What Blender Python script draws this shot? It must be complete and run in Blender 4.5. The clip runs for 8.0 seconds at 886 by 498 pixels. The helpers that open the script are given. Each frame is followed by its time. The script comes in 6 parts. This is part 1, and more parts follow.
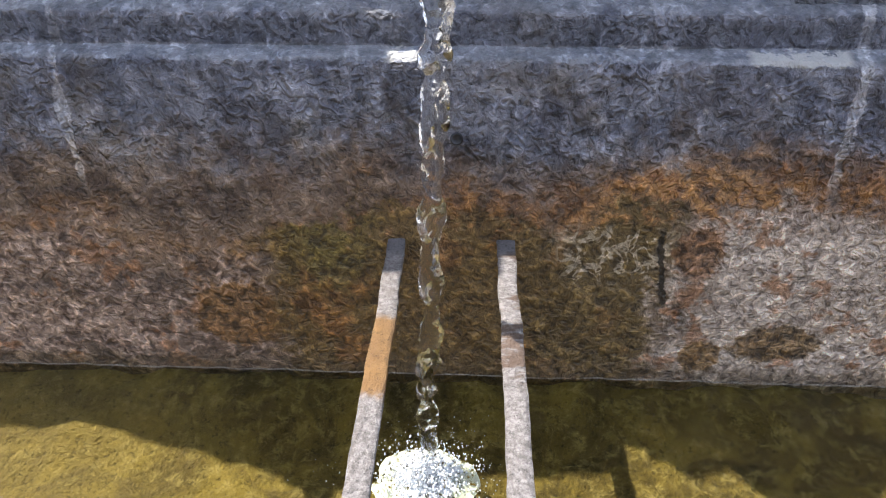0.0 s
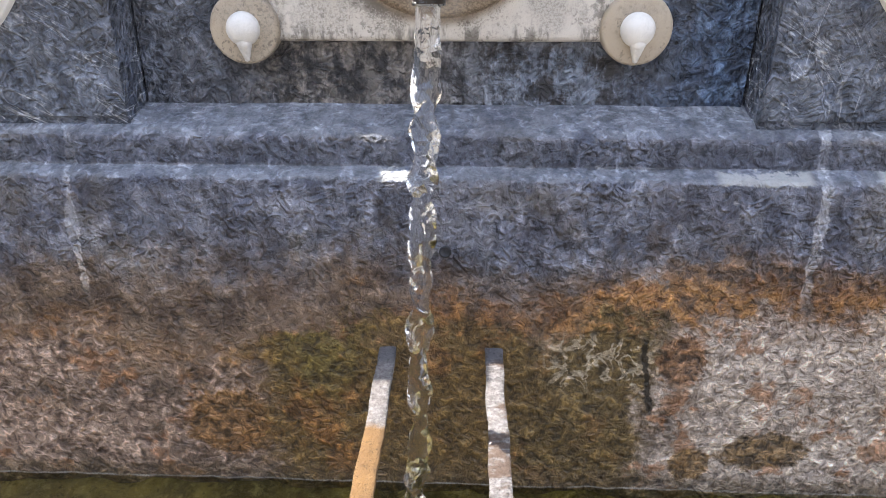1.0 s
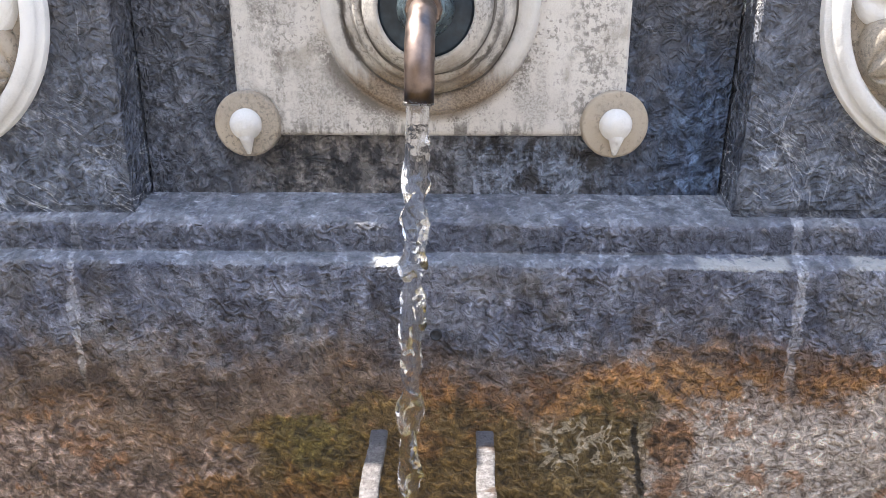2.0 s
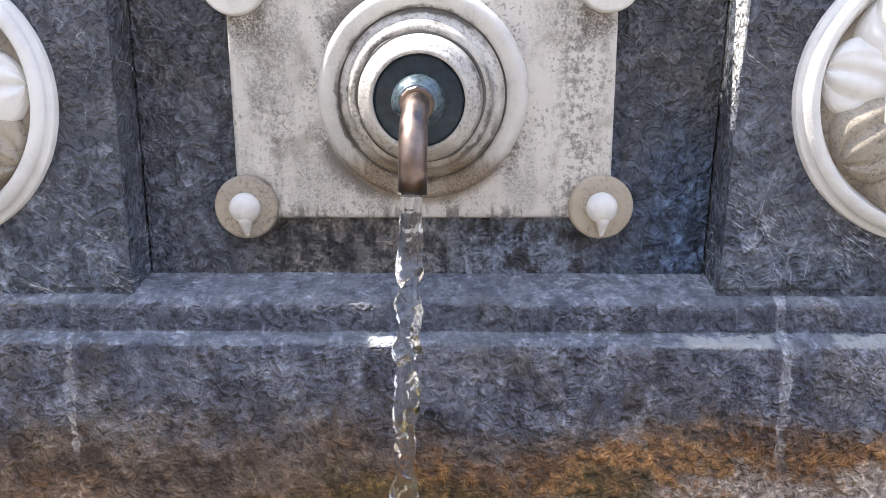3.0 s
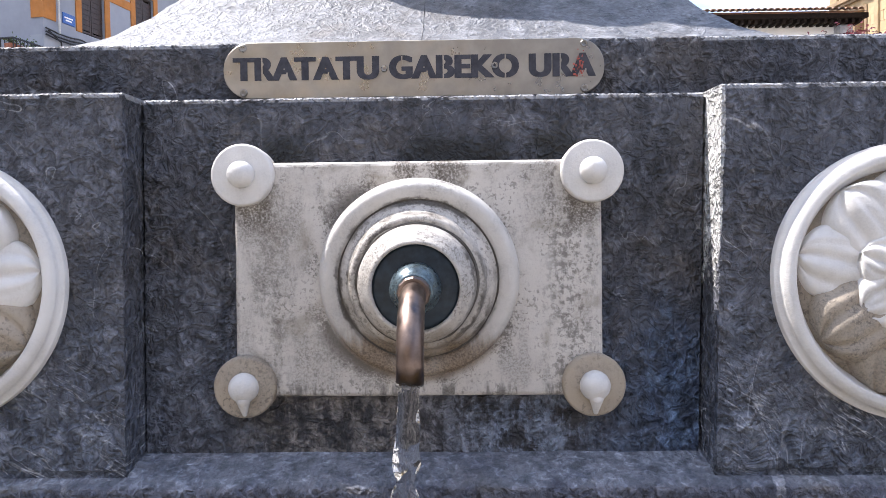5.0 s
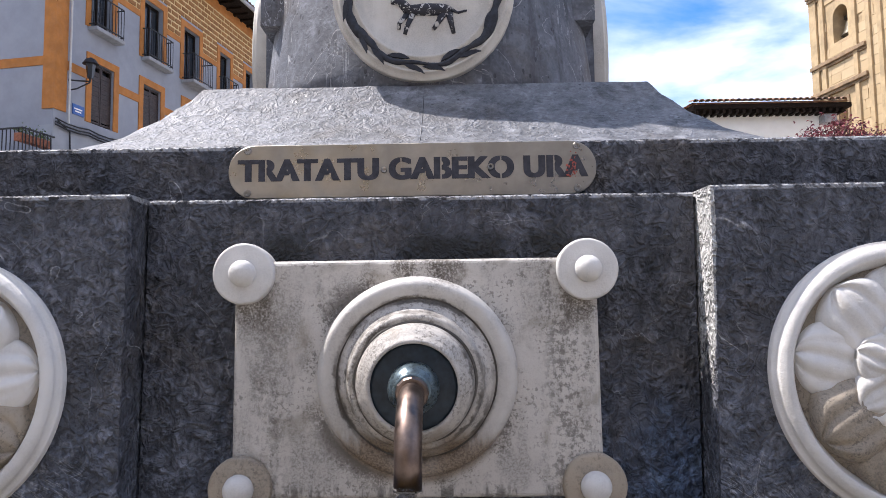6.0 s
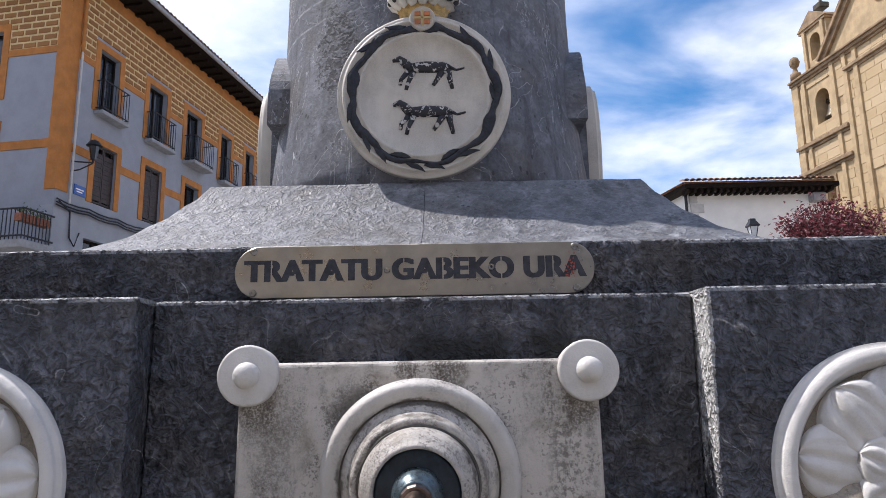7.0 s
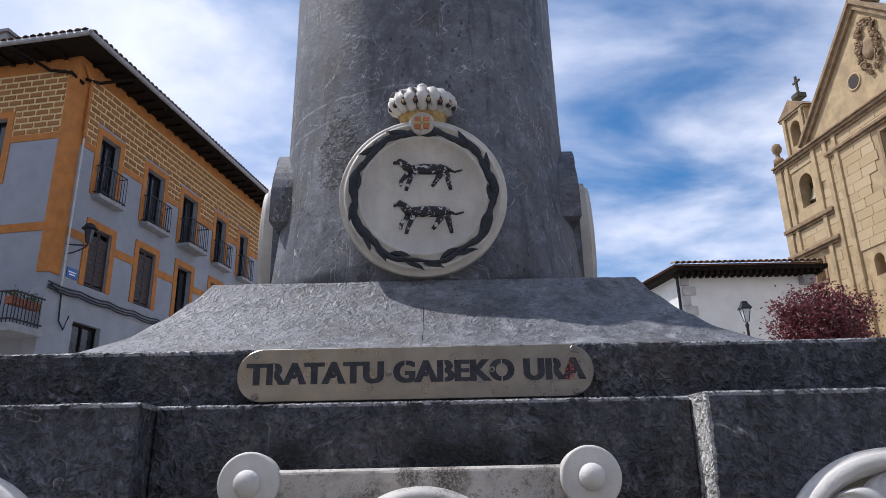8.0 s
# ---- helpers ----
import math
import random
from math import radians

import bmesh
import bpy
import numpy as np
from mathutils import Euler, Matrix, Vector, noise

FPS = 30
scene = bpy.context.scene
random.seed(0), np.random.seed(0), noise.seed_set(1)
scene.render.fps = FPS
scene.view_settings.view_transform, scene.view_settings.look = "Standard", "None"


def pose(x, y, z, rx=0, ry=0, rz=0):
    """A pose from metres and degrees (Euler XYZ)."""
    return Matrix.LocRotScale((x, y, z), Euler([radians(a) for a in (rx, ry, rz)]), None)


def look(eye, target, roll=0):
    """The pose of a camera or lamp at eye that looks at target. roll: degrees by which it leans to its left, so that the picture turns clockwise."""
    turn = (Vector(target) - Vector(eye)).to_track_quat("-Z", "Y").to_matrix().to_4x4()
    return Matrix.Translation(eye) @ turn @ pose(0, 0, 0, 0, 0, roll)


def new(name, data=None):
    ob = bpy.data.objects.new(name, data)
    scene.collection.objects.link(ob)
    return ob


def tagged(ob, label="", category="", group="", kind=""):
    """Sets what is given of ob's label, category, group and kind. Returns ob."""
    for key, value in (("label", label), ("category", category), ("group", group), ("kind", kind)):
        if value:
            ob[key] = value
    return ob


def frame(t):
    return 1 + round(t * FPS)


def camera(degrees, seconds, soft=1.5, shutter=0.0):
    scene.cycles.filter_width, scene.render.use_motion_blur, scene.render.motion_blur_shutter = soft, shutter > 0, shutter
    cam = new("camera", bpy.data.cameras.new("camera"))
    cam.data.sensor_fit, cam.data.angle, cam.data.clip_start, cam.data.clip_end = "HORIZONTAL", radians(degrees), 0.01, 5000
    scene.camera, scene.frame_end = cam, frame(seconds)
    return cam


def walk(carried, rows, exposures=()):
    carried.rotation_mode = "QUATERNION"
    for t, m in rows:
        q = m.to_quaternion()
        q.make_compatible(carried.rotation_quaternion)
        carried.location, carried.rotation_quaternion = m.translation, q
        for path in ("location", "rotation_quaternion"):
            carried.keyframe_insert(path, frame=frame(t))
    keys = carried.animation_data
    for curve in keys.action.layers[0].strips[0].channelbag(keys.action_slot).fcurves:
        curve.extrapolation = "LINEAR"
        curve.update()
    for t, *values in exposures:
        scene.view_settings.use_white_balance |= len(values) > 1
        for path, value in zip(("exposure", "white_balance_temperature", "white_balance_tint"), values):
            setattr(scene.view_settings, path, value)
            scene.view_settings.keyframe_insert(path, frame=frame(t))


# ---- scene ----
cam = camera(65.6, 8.0, soft=0.8)
PATH = [
    (0, (0.034, -1.019, 1.03), (-0.046, 0.646, -0.075), -0.3),
    (0.5, (0.038, -1.035, 1.044), (-0.042, 0.712, 0.073), -0.2),
    (1, (0.047, -1.043, 1.063), (-0.032, 0.761, 0.205), -0.2),
    (1.5, (0.053, -1.054, 1.074), (-0.021, 0.8, 0.326), -0.2),
    (1.7, (0.055, -1.062, 1.074), (-0.019, 0.81, 0.375), -0.2),
    (3, (0.058, -1.089, 1.112), (0.004, 0.855, 0.644), -0.3),
    (3.5, (0.052, -1.087, 1.141), (0.008, 0.875, 0.751), -0.4),
    (4, (0.056, -1.096, 1.148), (0.01, 0.883, 0.868), -0.5),
    (4.5, (0.058, -1.101, 1.169), (0.015, 0.888, 0.969), -0.6),
    (4.7, (0.057, -1.105, 1.174), (0.018, 0.889, 1.021), -0.6),
    (6, (0.058, -1.124, 1.201), (0.03, 0.869, 1.365), -0.8),
    (6.5, (0.052, -1.14, 1.221), (0.034, 0.841, 1.494), -0.9),
    (7, (0.049, -1.151, 1.237), (0.036, 0.812, 1.621), -1.0),
    (7.5, (0.044, -1.17, 1.251), (0.041, 0.766, 1.754), -1.1),
    (8, (0.035, -1.186, 1.268), (0.048, 0.718, 1.88), -1.2),
]
EXPOSURES = [(0.0, 1.42, 6500, 12), (0.5, 1.62, 6480, 12), (1.5, 1.77, 6450, 12), (3.5, 1.45, 6250, 14), (4.5, 1.25, 6200, 15), (6.0, 0.55, 6250, 17), (6.5, 0.36, 6250, 17), (8.0, -0.29, 6050, 15)]
walk(cam, [(t, look(eye, target, roll)) for t, eye, target, roll in PATH], EXPOSURES)

# ---- light ----
SUN = Vector((-0.59, 0.231, 1.0)).normalized()
world = bpy.data.worlds.new("sky")
scene.world = world
world.use_nodes = True


class Nodes:
    """Short hand for building a node tree."""

    def __init__(self, tree):
        self.t = tree
        self.t.nodes.clear()

    def put(self, socket, value):
        if isinstance(value, bpy.types.NodeSocket):
            self.t.links.new(value, socket)
        elif value is not None:
            if isinstance(value, tuple) and len(value) == 3 and socket.type == "RGBA":
                value = (*value, 1)
            socket.default_value = value

    def add(self, kind, out=0, props=None, **ins):
        n = self.t.nodes.new(kind)
        for k, v in (props or {}).items():
            setattr(n, k, v)
        for k, v in ins.items():
            self.put(n.inputs[k.replace("_", " ")] if not k.startswith("i") or not k[1:].isdigit() else n.inputs[int(k[1:])], v)
        return n.outputs[out]

    def pos(self):
        return self.add("ShaderNodeNewGeometry")

    def axes(self, v):
        n = self.t.nodes.new("ShaderNodeSeparateXYZ")
        self.put(n.inputs[0], v)
        return n.outputs

    def scaled(self, v, s):
        return self.add("ShaderNodeVectorMath", props={"operation": "MULTIPLY"}, i0=v, i1=s)

    def noise(self, v, scale, detail=4.0, rough=0.55, warp=0.0):
        return self.add("ShaderNodeTexNoise", Vector=v, Scale=scale, Detail=detail, Roughness=rough, Distortion=warp)

    def cells(self, v, scale, feature="F1"):
        return self.add("ShaderNodeTexVoronoi", props={"feature": feature}, Vector=v, Scale=scale)

    def m(self, op, a, b=0.0, c=0.0):
        return self.add("ShaderNodeMath", props={"operation": op}, i0=a, i1=b, i2=c)

    def step(self, x, a, b, lo=0.0, hi=1.0):
        return self.add("ShaderNodeMapRange", props={"interpolation_type": "SMOOTHSTEP"}, Value=x, From_Min=a, From_Max=b, To_Min=lo, To_Max=hi)

    def mix(self, f, a, b, mode="MIX"):
        n = self.t.nodes.new("ShaderNodeMix")
        n.data_type, n.blend_type = "RGBA", mode
        self.put(n.inputs[0], f), self.put(n.inputs[6], a), self.put(n.inputs[7], b)
        return n.outputs[2]

    def bump(self, h, strength, distance, normal=None):
        return self.add("ShaderNodeBump", Height=h, Strength=strength, Distance=distance, Normal=normal)

    def surface(self, color, rough, normal=None, metal=0.0, spec=0.5):
        s = self.add("ShaderNodeBsdfPrincipled", Base_Color=color, Roughness=rough, Metallic=metal, Normal=normal, Specular_IOR_Level=spec)
        self.end(s)

    def end(self, s):
        o = self.t.nodes.new("ShaderNodeOutputMaterial")
        self.t.links.new(s, o.inputs[0])


def material(name):
    mat = bpy.data.materials.new(name)
    mat.use_nodes = True
    return mat, Nodes(mat.node_tree)


n = Nodes(world.node_tree)
sky = n.add("ShaderNodeTexSky", props={"sky_type": "NISHITA", "sun_disc": False, "sun_elevation": math.asin(SUN.z),
                                       "sun_rotation": math.atan2(SUN.x, SUN.y), "dust_density": 0.6, "ozone_density": 2.0})
way = n.add("ShaderNodeTexCoord")
wx, wy, wz = n.axes(way)
# cloud layer: the direction is carried up to a flat sheet
up = n.m("MAXIMUM", wz, 0.04)
sheet = n.add("ShaderNodeCombineXYZ", X=n.m("DIVIDE", wx, n.m("ADD", up, 0.25)), Y=n.m("DIVIDE", wy, n.m("ADD", up, 0.25)), Z=0.0)
wisps = n.noise(n.scaled(sheet, (1.0, 1.5, 1.0)), 1.8, 6.0, 0.52, 0.3)
heaps = n.noise(sheet, 1.1, 3.0, 0.5)
left = n.step(wx, 0.25, -0.45, 0.02, 0.17)
low = n.step(wz, 0.5, 0.12, 0.0, 0.19)
cover = n.step(n.m("ADD", n.m("ADD", n.m("MULTIPLY_ADD", heaps, 0.45, wisps), left), low), 0.60, 0.98)
shade = n.step(n.noise(sheet, 2.6, 5.0, 0.55), 0.40, 0.72)
cloud = n.mix(shade, (7.6, 8.3, 9.8), (11.5, 11.6, 12.0))
tone = n.mix(1.0, sky, (0.45, 0.96, 1.24), "MULTIPLY")
back = n.add("ShaderNodeBackground", Color=n.mix(n.m("MULTIPLY", cover, 0.9), tone, cloud), Strength=0.12)
o = world.node_tree.nodes.new("ShaderNodeOutputWorld")
world.node_tree.links.new(back, o.inputs[0])

sun = new("sun", bpy.data.lights.new("sun", "SUN"))
sun.data.energy, sun.data.angle, sun.data.color = 5.0, radians(0.6), (1.0, 0.95, 0.87)
sun.matrix_world = look(SUN * 30, (0, 0, 0))

# ---- materials ----


def worms(n, p, scale, width, warp=0.5, detail=3.0):
    """Thin wandering lines."""
    return n.step(n.m("ABSOLUTE", n.m("SUBTRACT", n.noise(p, scale, detail, 0.55, warp), 0.5)), width, width * 0.2)


def curls(n, p, scale, width, gate=0.5):
    """Short crisp curls of relief."""
    q = n.add("ShaderNodeVectorMath", props={"operation": "ADD"}, i0=p, i1=(3.7, 1.9, 5.3))
    a = n.m("MULTIPLY", worms(n, p, scale, width, 0.6, 1.0), n.step(n.noise(q, scale * 0.8, 2.0, 0.5), gate - 0.03, gate + 0.04))
    b = n.m("MULTIPLY", worms(n, q, scale * 1.6, width * 1.3, 0.5, 1.0), n.step(n.noise(p, scale * 0.8, 2.0, 0.5), gate - 0.01, gate + 0.05))
    return n.m("MAXIMUM", a, b)


def times(n, c, k, f):
    """The colour c, multiplied by k where f is 1."""
    return n.mix(f, c, n.mix(1.0, c, k if isinstance(k, tuple) else (k, k, k), "MULTIPLY"))


def stone(name, dark, light, vein=0.5, lime=0.0, relief=1.0, panel=False, edge=False, grain=1.0):
    """Blue-grey limestone with fine crinkled relief, pale veins and runs of lime."""
    mat, n = material(name)
    p = n.pos()
    x, y, z = n.axes(p)
    big = n.noise(p, 4.0, 5.0, 0.6)
    mid = n.noise(p, 20.0, 6.0, 0.66, 0.6)
    runs = n.noise(n.scaled(p, (24.0, 24.0, 3.5)), 1.0, 6.0, 0.64)
    crinkle = n.noise(p, 78.0, 4.0, 0.52, 0.7)
    patchy = n.step(n.noise(p, 8.5, 4.0, 0.6, 0.8), 0.40, 0.60)
    fine = n.noise(p, 280.0, 4.0, 0.75)
    ridge = n.m("MULTIPLY", curls(n, p, 36.0, 0.115, 0.50), n.m("MULTIPLY_ADD", patchy, 0.7, 0.3))
    folds = curls(n, n.add("ShaderNodeVectorMath", props={"operation": "ADD"}, i0=p, i1=(7.1, 2.3, 1.7)), 17.0, 0.042, 0.54)
    c = n.mix(n.step(big, 0.36, 0.66), dark, light)
    c = n.mix(n.step(mid, 0.44, 0.70, 0.0, 0.7), c, tuple(v * 1.6 for v in light))
    c = n.mix(n.step(runs, 0.50, 0.66, 0.0, 0.7), c, tuple(v * 0.5 for v in dark))
    c = n.mix(n.step(n.noise(p, 6.0, 4.0, 0.6), 0.50, 0.70, 0.0, 0.5), c, (0.088, 0.074, 0.062))
    warp = n.noise(p, 3.2, 3.0, 0.6, 1.4)
    line = n.step(n.m("ABSOLUTE", n.m("SUBTRACT", warp, 0.5)), 0.0050, 0.0, 0.0, vein)
    line = n.m("MULTIPLY", line, n.step(n.noise(p, 9.0, 3.0), 0.46, 0.60))
    c = n.mix(line, c, (0.40, 0.40, 0.41))
    if vein >= 1.0:
        long = n.scaled(p, (1.0, 1.0, 0.45))
        web = n.m("MULTIPLY", worms(n, long, 7.0, 0.0065, 1.6, 5.0), n.step(n.noise(p, 5.0, 3.0), 0.44, 0.56))
        c = n.mix(n.m("MULTIPLY", web, 0.75), c, (0.38, 0.39, 0.41))
    pits = n.m("MULTIPLY", n.step(n.cells(p, 60.0), 0.22, 0.12), n.step(n.noise(p, 11.0, 3.0), 0.52, 0.62))
    if vein >= 1.0:
        # deep holes, two turning lines and a spalled patch beside the shield
        holes = n.m("MULTIPLY", n.step(n.cells(n.scaled(p, (1.0, 1.0, 0.6)), 42.0), 0.20, 0.13), n.step(n.noise(p, 7.0, 3.0), 0.46, 0.58))
        pits = n.m("MAXIMUM", pits, holes)
        for lz, lx in ((2.190, -0.12), (2.252, 0.05)):
            ring = n.step(n.m("ABSOLUTE", n.m("SUBTRACT", n.m("MULTIPLY_ADD", n.m("SUBTRACT", n.noise(p, 9.0, 4.0, 0.6), 0.5), 0.030, z), lz)), 0.0045, 0.0012)
            c = n.mix(n.m("MULTIPLY", n.m("MULTIPLY", ring, n.step(x, lx, lx - 0.08)), n.step(n.noise(p, 30.0, 3.0), 0.40, 0.55, 0.2, 0.7)), c, (0.34, 0.35, 0.37))
        spall = n.add("ShaderNodeVectorMath", 1, props={"operation": "DISTANCE"}, i0=n.scaled(p, (17.0, 0.0, 8.0)), i1=(-0.225 * 17.0, 0.0, 2.085 * 8.0))
        spall = n.step(n.m("ADD", spall, n.m("MULTIPLY", n.m("SUBTRACT", n.noise(p, 24.0, 6.0, 0.72), 0.5), 2.6)), 1.05, 0.80)
        c = n.mix(n.m("MULTIPLY", spall, 0.8), c, n.mix(n.step(crinkle, 0.40, 0.60), (0.022, 0.024, 0.030), (0.085, 0.090, 0.105)))
        pits = n.m("MAXIMUM", pits, n.m("MULTIPLY", spall, n.step(crinkle, 0.56, 0.46)))
    if lime:
        low = n.step(n.m("ADD", z, n.m("MULTIPLY", runs, -0.34)), 0.96, 0.68)
        c = n.mix(n.m("MULTIPLY", low, lime), c, n.mix(n.step(mid, 0.4, 0.62), (0.060, 0.078, 0.115), (0.20, 0.23, 0.285)))
    if edge:
        # scratches low down
        turned = n.add("ShaderNodeVectorRotate", props={"rotation_type": "Y_AXIS"}, Vector=p, Angle=radians(-32))
        scr = n.m("MULTIPLY", worms(n, n.scaled(turned, (9.0, 9.0, 75.0)), 1.0, 0.026, 0.9), n.step(n.noise(p, 8.0, 3.0), 0.46, 0.58))
        scr = n.m("MULTIPLY", scr, n.step(z, 1.04, 0.86))
        steep = n.add("ShaderNodeVectorRotate", props={"rotation_type": "Y_AXIS"}, Vector=p, Angle=radians(-58))
        scr2 = n.m("MULTIPLY", worms(n, n.scaled(steep, (14.0, 14.0, 90.0)), 1.0, 0.018, 1.0), n.step(n.noise(p, 12.0, 3.0), 0.50, 0.60))
        scr = n.m("MAXIMUM", scr, n.m("MULTIPLY", scr2, n.step(z, 1.00, 0.84)))
        c = n.mix(n.m("MULTIPLY", scr, 0.85), c, (0.38, 0.39, 0.41))
        # sunlight on the arris of the pilaster, painted in as a pale run
        width = n.step(z, 1.08, 1.38, 0.0, 0.0085)
        near = n.m("ABSOLUTE", n.m("SUBTRACT", x, n.step(z, 0.9, 1.38, 0.434, 0.448)))
        rag = n.m("ADD", near, n.m("MULTIPLY", n.m("SUBTRACT", n.noise(p, 60.0, 4.0, 0.7), 0.5), 0.012))
        c = n.mix(n.m("MULTIPLY", n.m("LESS_THAN", rag, width), n.m("GREATER_THAN", z, 1.08)), c, (0.46, 0.455, 0.44))
    if panel:
        # soot over the plate and round its upper bolts
        ragged = n.m("MULTIPLY", n.m("SUBTRACT", n.noise(p, 26.0, 6.0, 0.7), 0.5), 0.11)
        soot = None
        for sx, sz, sr in ((0.035, 1.288, 0.075), (0.095, 1.288, 0.068), (-0.222, 1.292, 0.068), (0.218, 1.294, 0.068)):
            d = n.add("ShaderNodeVectorMath", 1, props={"operation": "DISTANCE"}, i0=n.scaled(p, (1.0, 0.0, 1.6)), i1=(sx, 0.0, sz * 1.6))
            k = n.step(n.m("ADD", d, ragged), sr, sr * 0.3)
            soot = k if soot is None else n.m("MAXIMUM", soot, k)
        c = n.mix(n.m("MULTIPLY", soot, 0.95), c, (0.012, 0.012, 0.011))
        # pale and dark runs under the plate, blue bloom beside it
        stripe = n.m("MULTIPLY_ADD", n.noise(p, 34.0, 5.0, 0.7), 0.6, n.m("MULTIPLY", n.noise(n.scaled(p, (42.0, 20.0, 7.0)), 1.0, 5.0, 0.65), 0.4))
        under = n.m("MULTIPLY", n.step(n.m("ADD", z, n.m("MULTIPLY", mid, 0.05)), 0.955, 0.925), n.step(n.m("ADD", n.m("ABSOLUTE", x), n.m("MULTIPLY", mid, 0.1)), 0.36, 0.26))
        c = n.mix(n.m("MULTIPLY", under, 0.85), c, n.mix(n.step(stripe, 0.44, 0.56), (0.028, 0.024, 0.022), n.mix(n.step(x, -0.05, 0.12), (0.175, 0.155, 0.135), (0.18, 0.205, 0.25))))
        bloom = n.m("MULTIPLY", n.step(n.m("ADD", x, n.m("MULTIPLY", runs, 0.2)), 0.34, 0.48), n.step(n.m("ADD", z, n.m("MULTIPLY", mid, 0.2)), 1.22, 1.02))
        c = n.mix(n.m("MULTIPLY", bloom, 0.82), c, n.mix(n.step(stripe, 0.46, 0.60), (0.020, 0.034, 0.066), (0.10, 0.155, 0.25)))
    c = times(n, c, 0.66, n.m("MULTIPLY", patchy, 0.55 * grain))
    # light and shade of the relief put into the colour: crests pale, hollows dark
    c = times(n, c, 2.5, n.m("MULTIPLY", n.m("MAXIMUM", ridge, n.m("MULTIPLY", folds, 0.8)), 0.66 * grain))
    c = times(n, c, 1.8, n.step(crinkle, 0.55, 0.66, 0.0, 0.55 * grain))
    c = times(n, c, 0.36, n.step(crinkle, 0.46, 0.37, 0.0, 0.72 * grain))
    c = times(n, c, 1.7, n.step(fine, 0.57, 0.72, 0.0, 0.25 * grain))
    c = times(n, c, 0.45, n.step(fine, 0.43, 0.30, 0.0, 0.30 * grain))
    # bruised arrises, with the sun on the chips painted in as pale colour
    bruise = n.step(n.m("MULTIPLY_ADD", crinkle, 0.5, n.noise(p, 14.0, 4.0, 0.65)), 0.70, 0.80)
    arris = n.m("MAXIMUM", n.step(n.m("ABSOLUTE", n.m("SUBTRACT", z, 1.3755)), 0.0052, 0.0030), n.step(n.m("ABSOLUTE", n.m("SUBTRACT", z, 1.4745)), 0.0048, 0.0030))
    c = n.mix(n.m("MULTIPLY", n.m("MULTIPLY", arris, bruise), 0.85), c, (0.44, 0.44, 0.45))
    c = n.mix(n.m("MULTIPLY", pits, 0.75), c, (0.018, 0.018, 0.021))
    soft_worm = n.step(n.m("ABSOLUTE", n.m("SUBTRACT", n.noise(p, 30.0, 3.0, 0.55, 1.2), 0.5)), 0.08, 0.0)
    h = n.m("MULTIPLY_ADD", fine, 0.14, n.m("MULTIPLY_ADD", n.m("MAXIMUM", ridge, folds), 0.46, n.m("MULTIPLY_ADD", soft_worm, 0.25, n.m("MULTIPLY_ADD", pits, -0.4, n.m("MULTIPLY", crinkle, n.m("MULTIPLY_ADD", patchy, 0.5, 0.6))))))
    n.surface(c, n.step(mid, 0.3, 0.7, 0.50, 0.74), n.bump(h, 1.0, 0.0135 * relief))
    return mat


GREY = stone("grey_limestone", (0.047, 0.050, 0.062), (0.083, 0.086, 0.099), 0.45, 0.25)
GREY_PANEL = stone("grey_limestone_panel", (0.043, 0.045, 0.055), (0.077, 0.079, 0.090), 0.3, 0.3, 1.0, True)
GREY_EDGE = stone("grey_limestone_pilaster", (0.052, 0.055, 0.067), (0.093, 0.096, 0.110), 0.7, 0.5, 1.0, False, True)
CAP = stone("hammered_limestone", (0.112, 0.116, 0.125), (0.168, 0.172, 0.182), 0.2, 0.0, 0.24, False, False, 0.42)
SHAFT = stone("column_limestone", (0.086, 0.091, 0.107), (0.138, 0.146, 0.166), 1.0, 0.0, 0.035, False, False, 0.30)


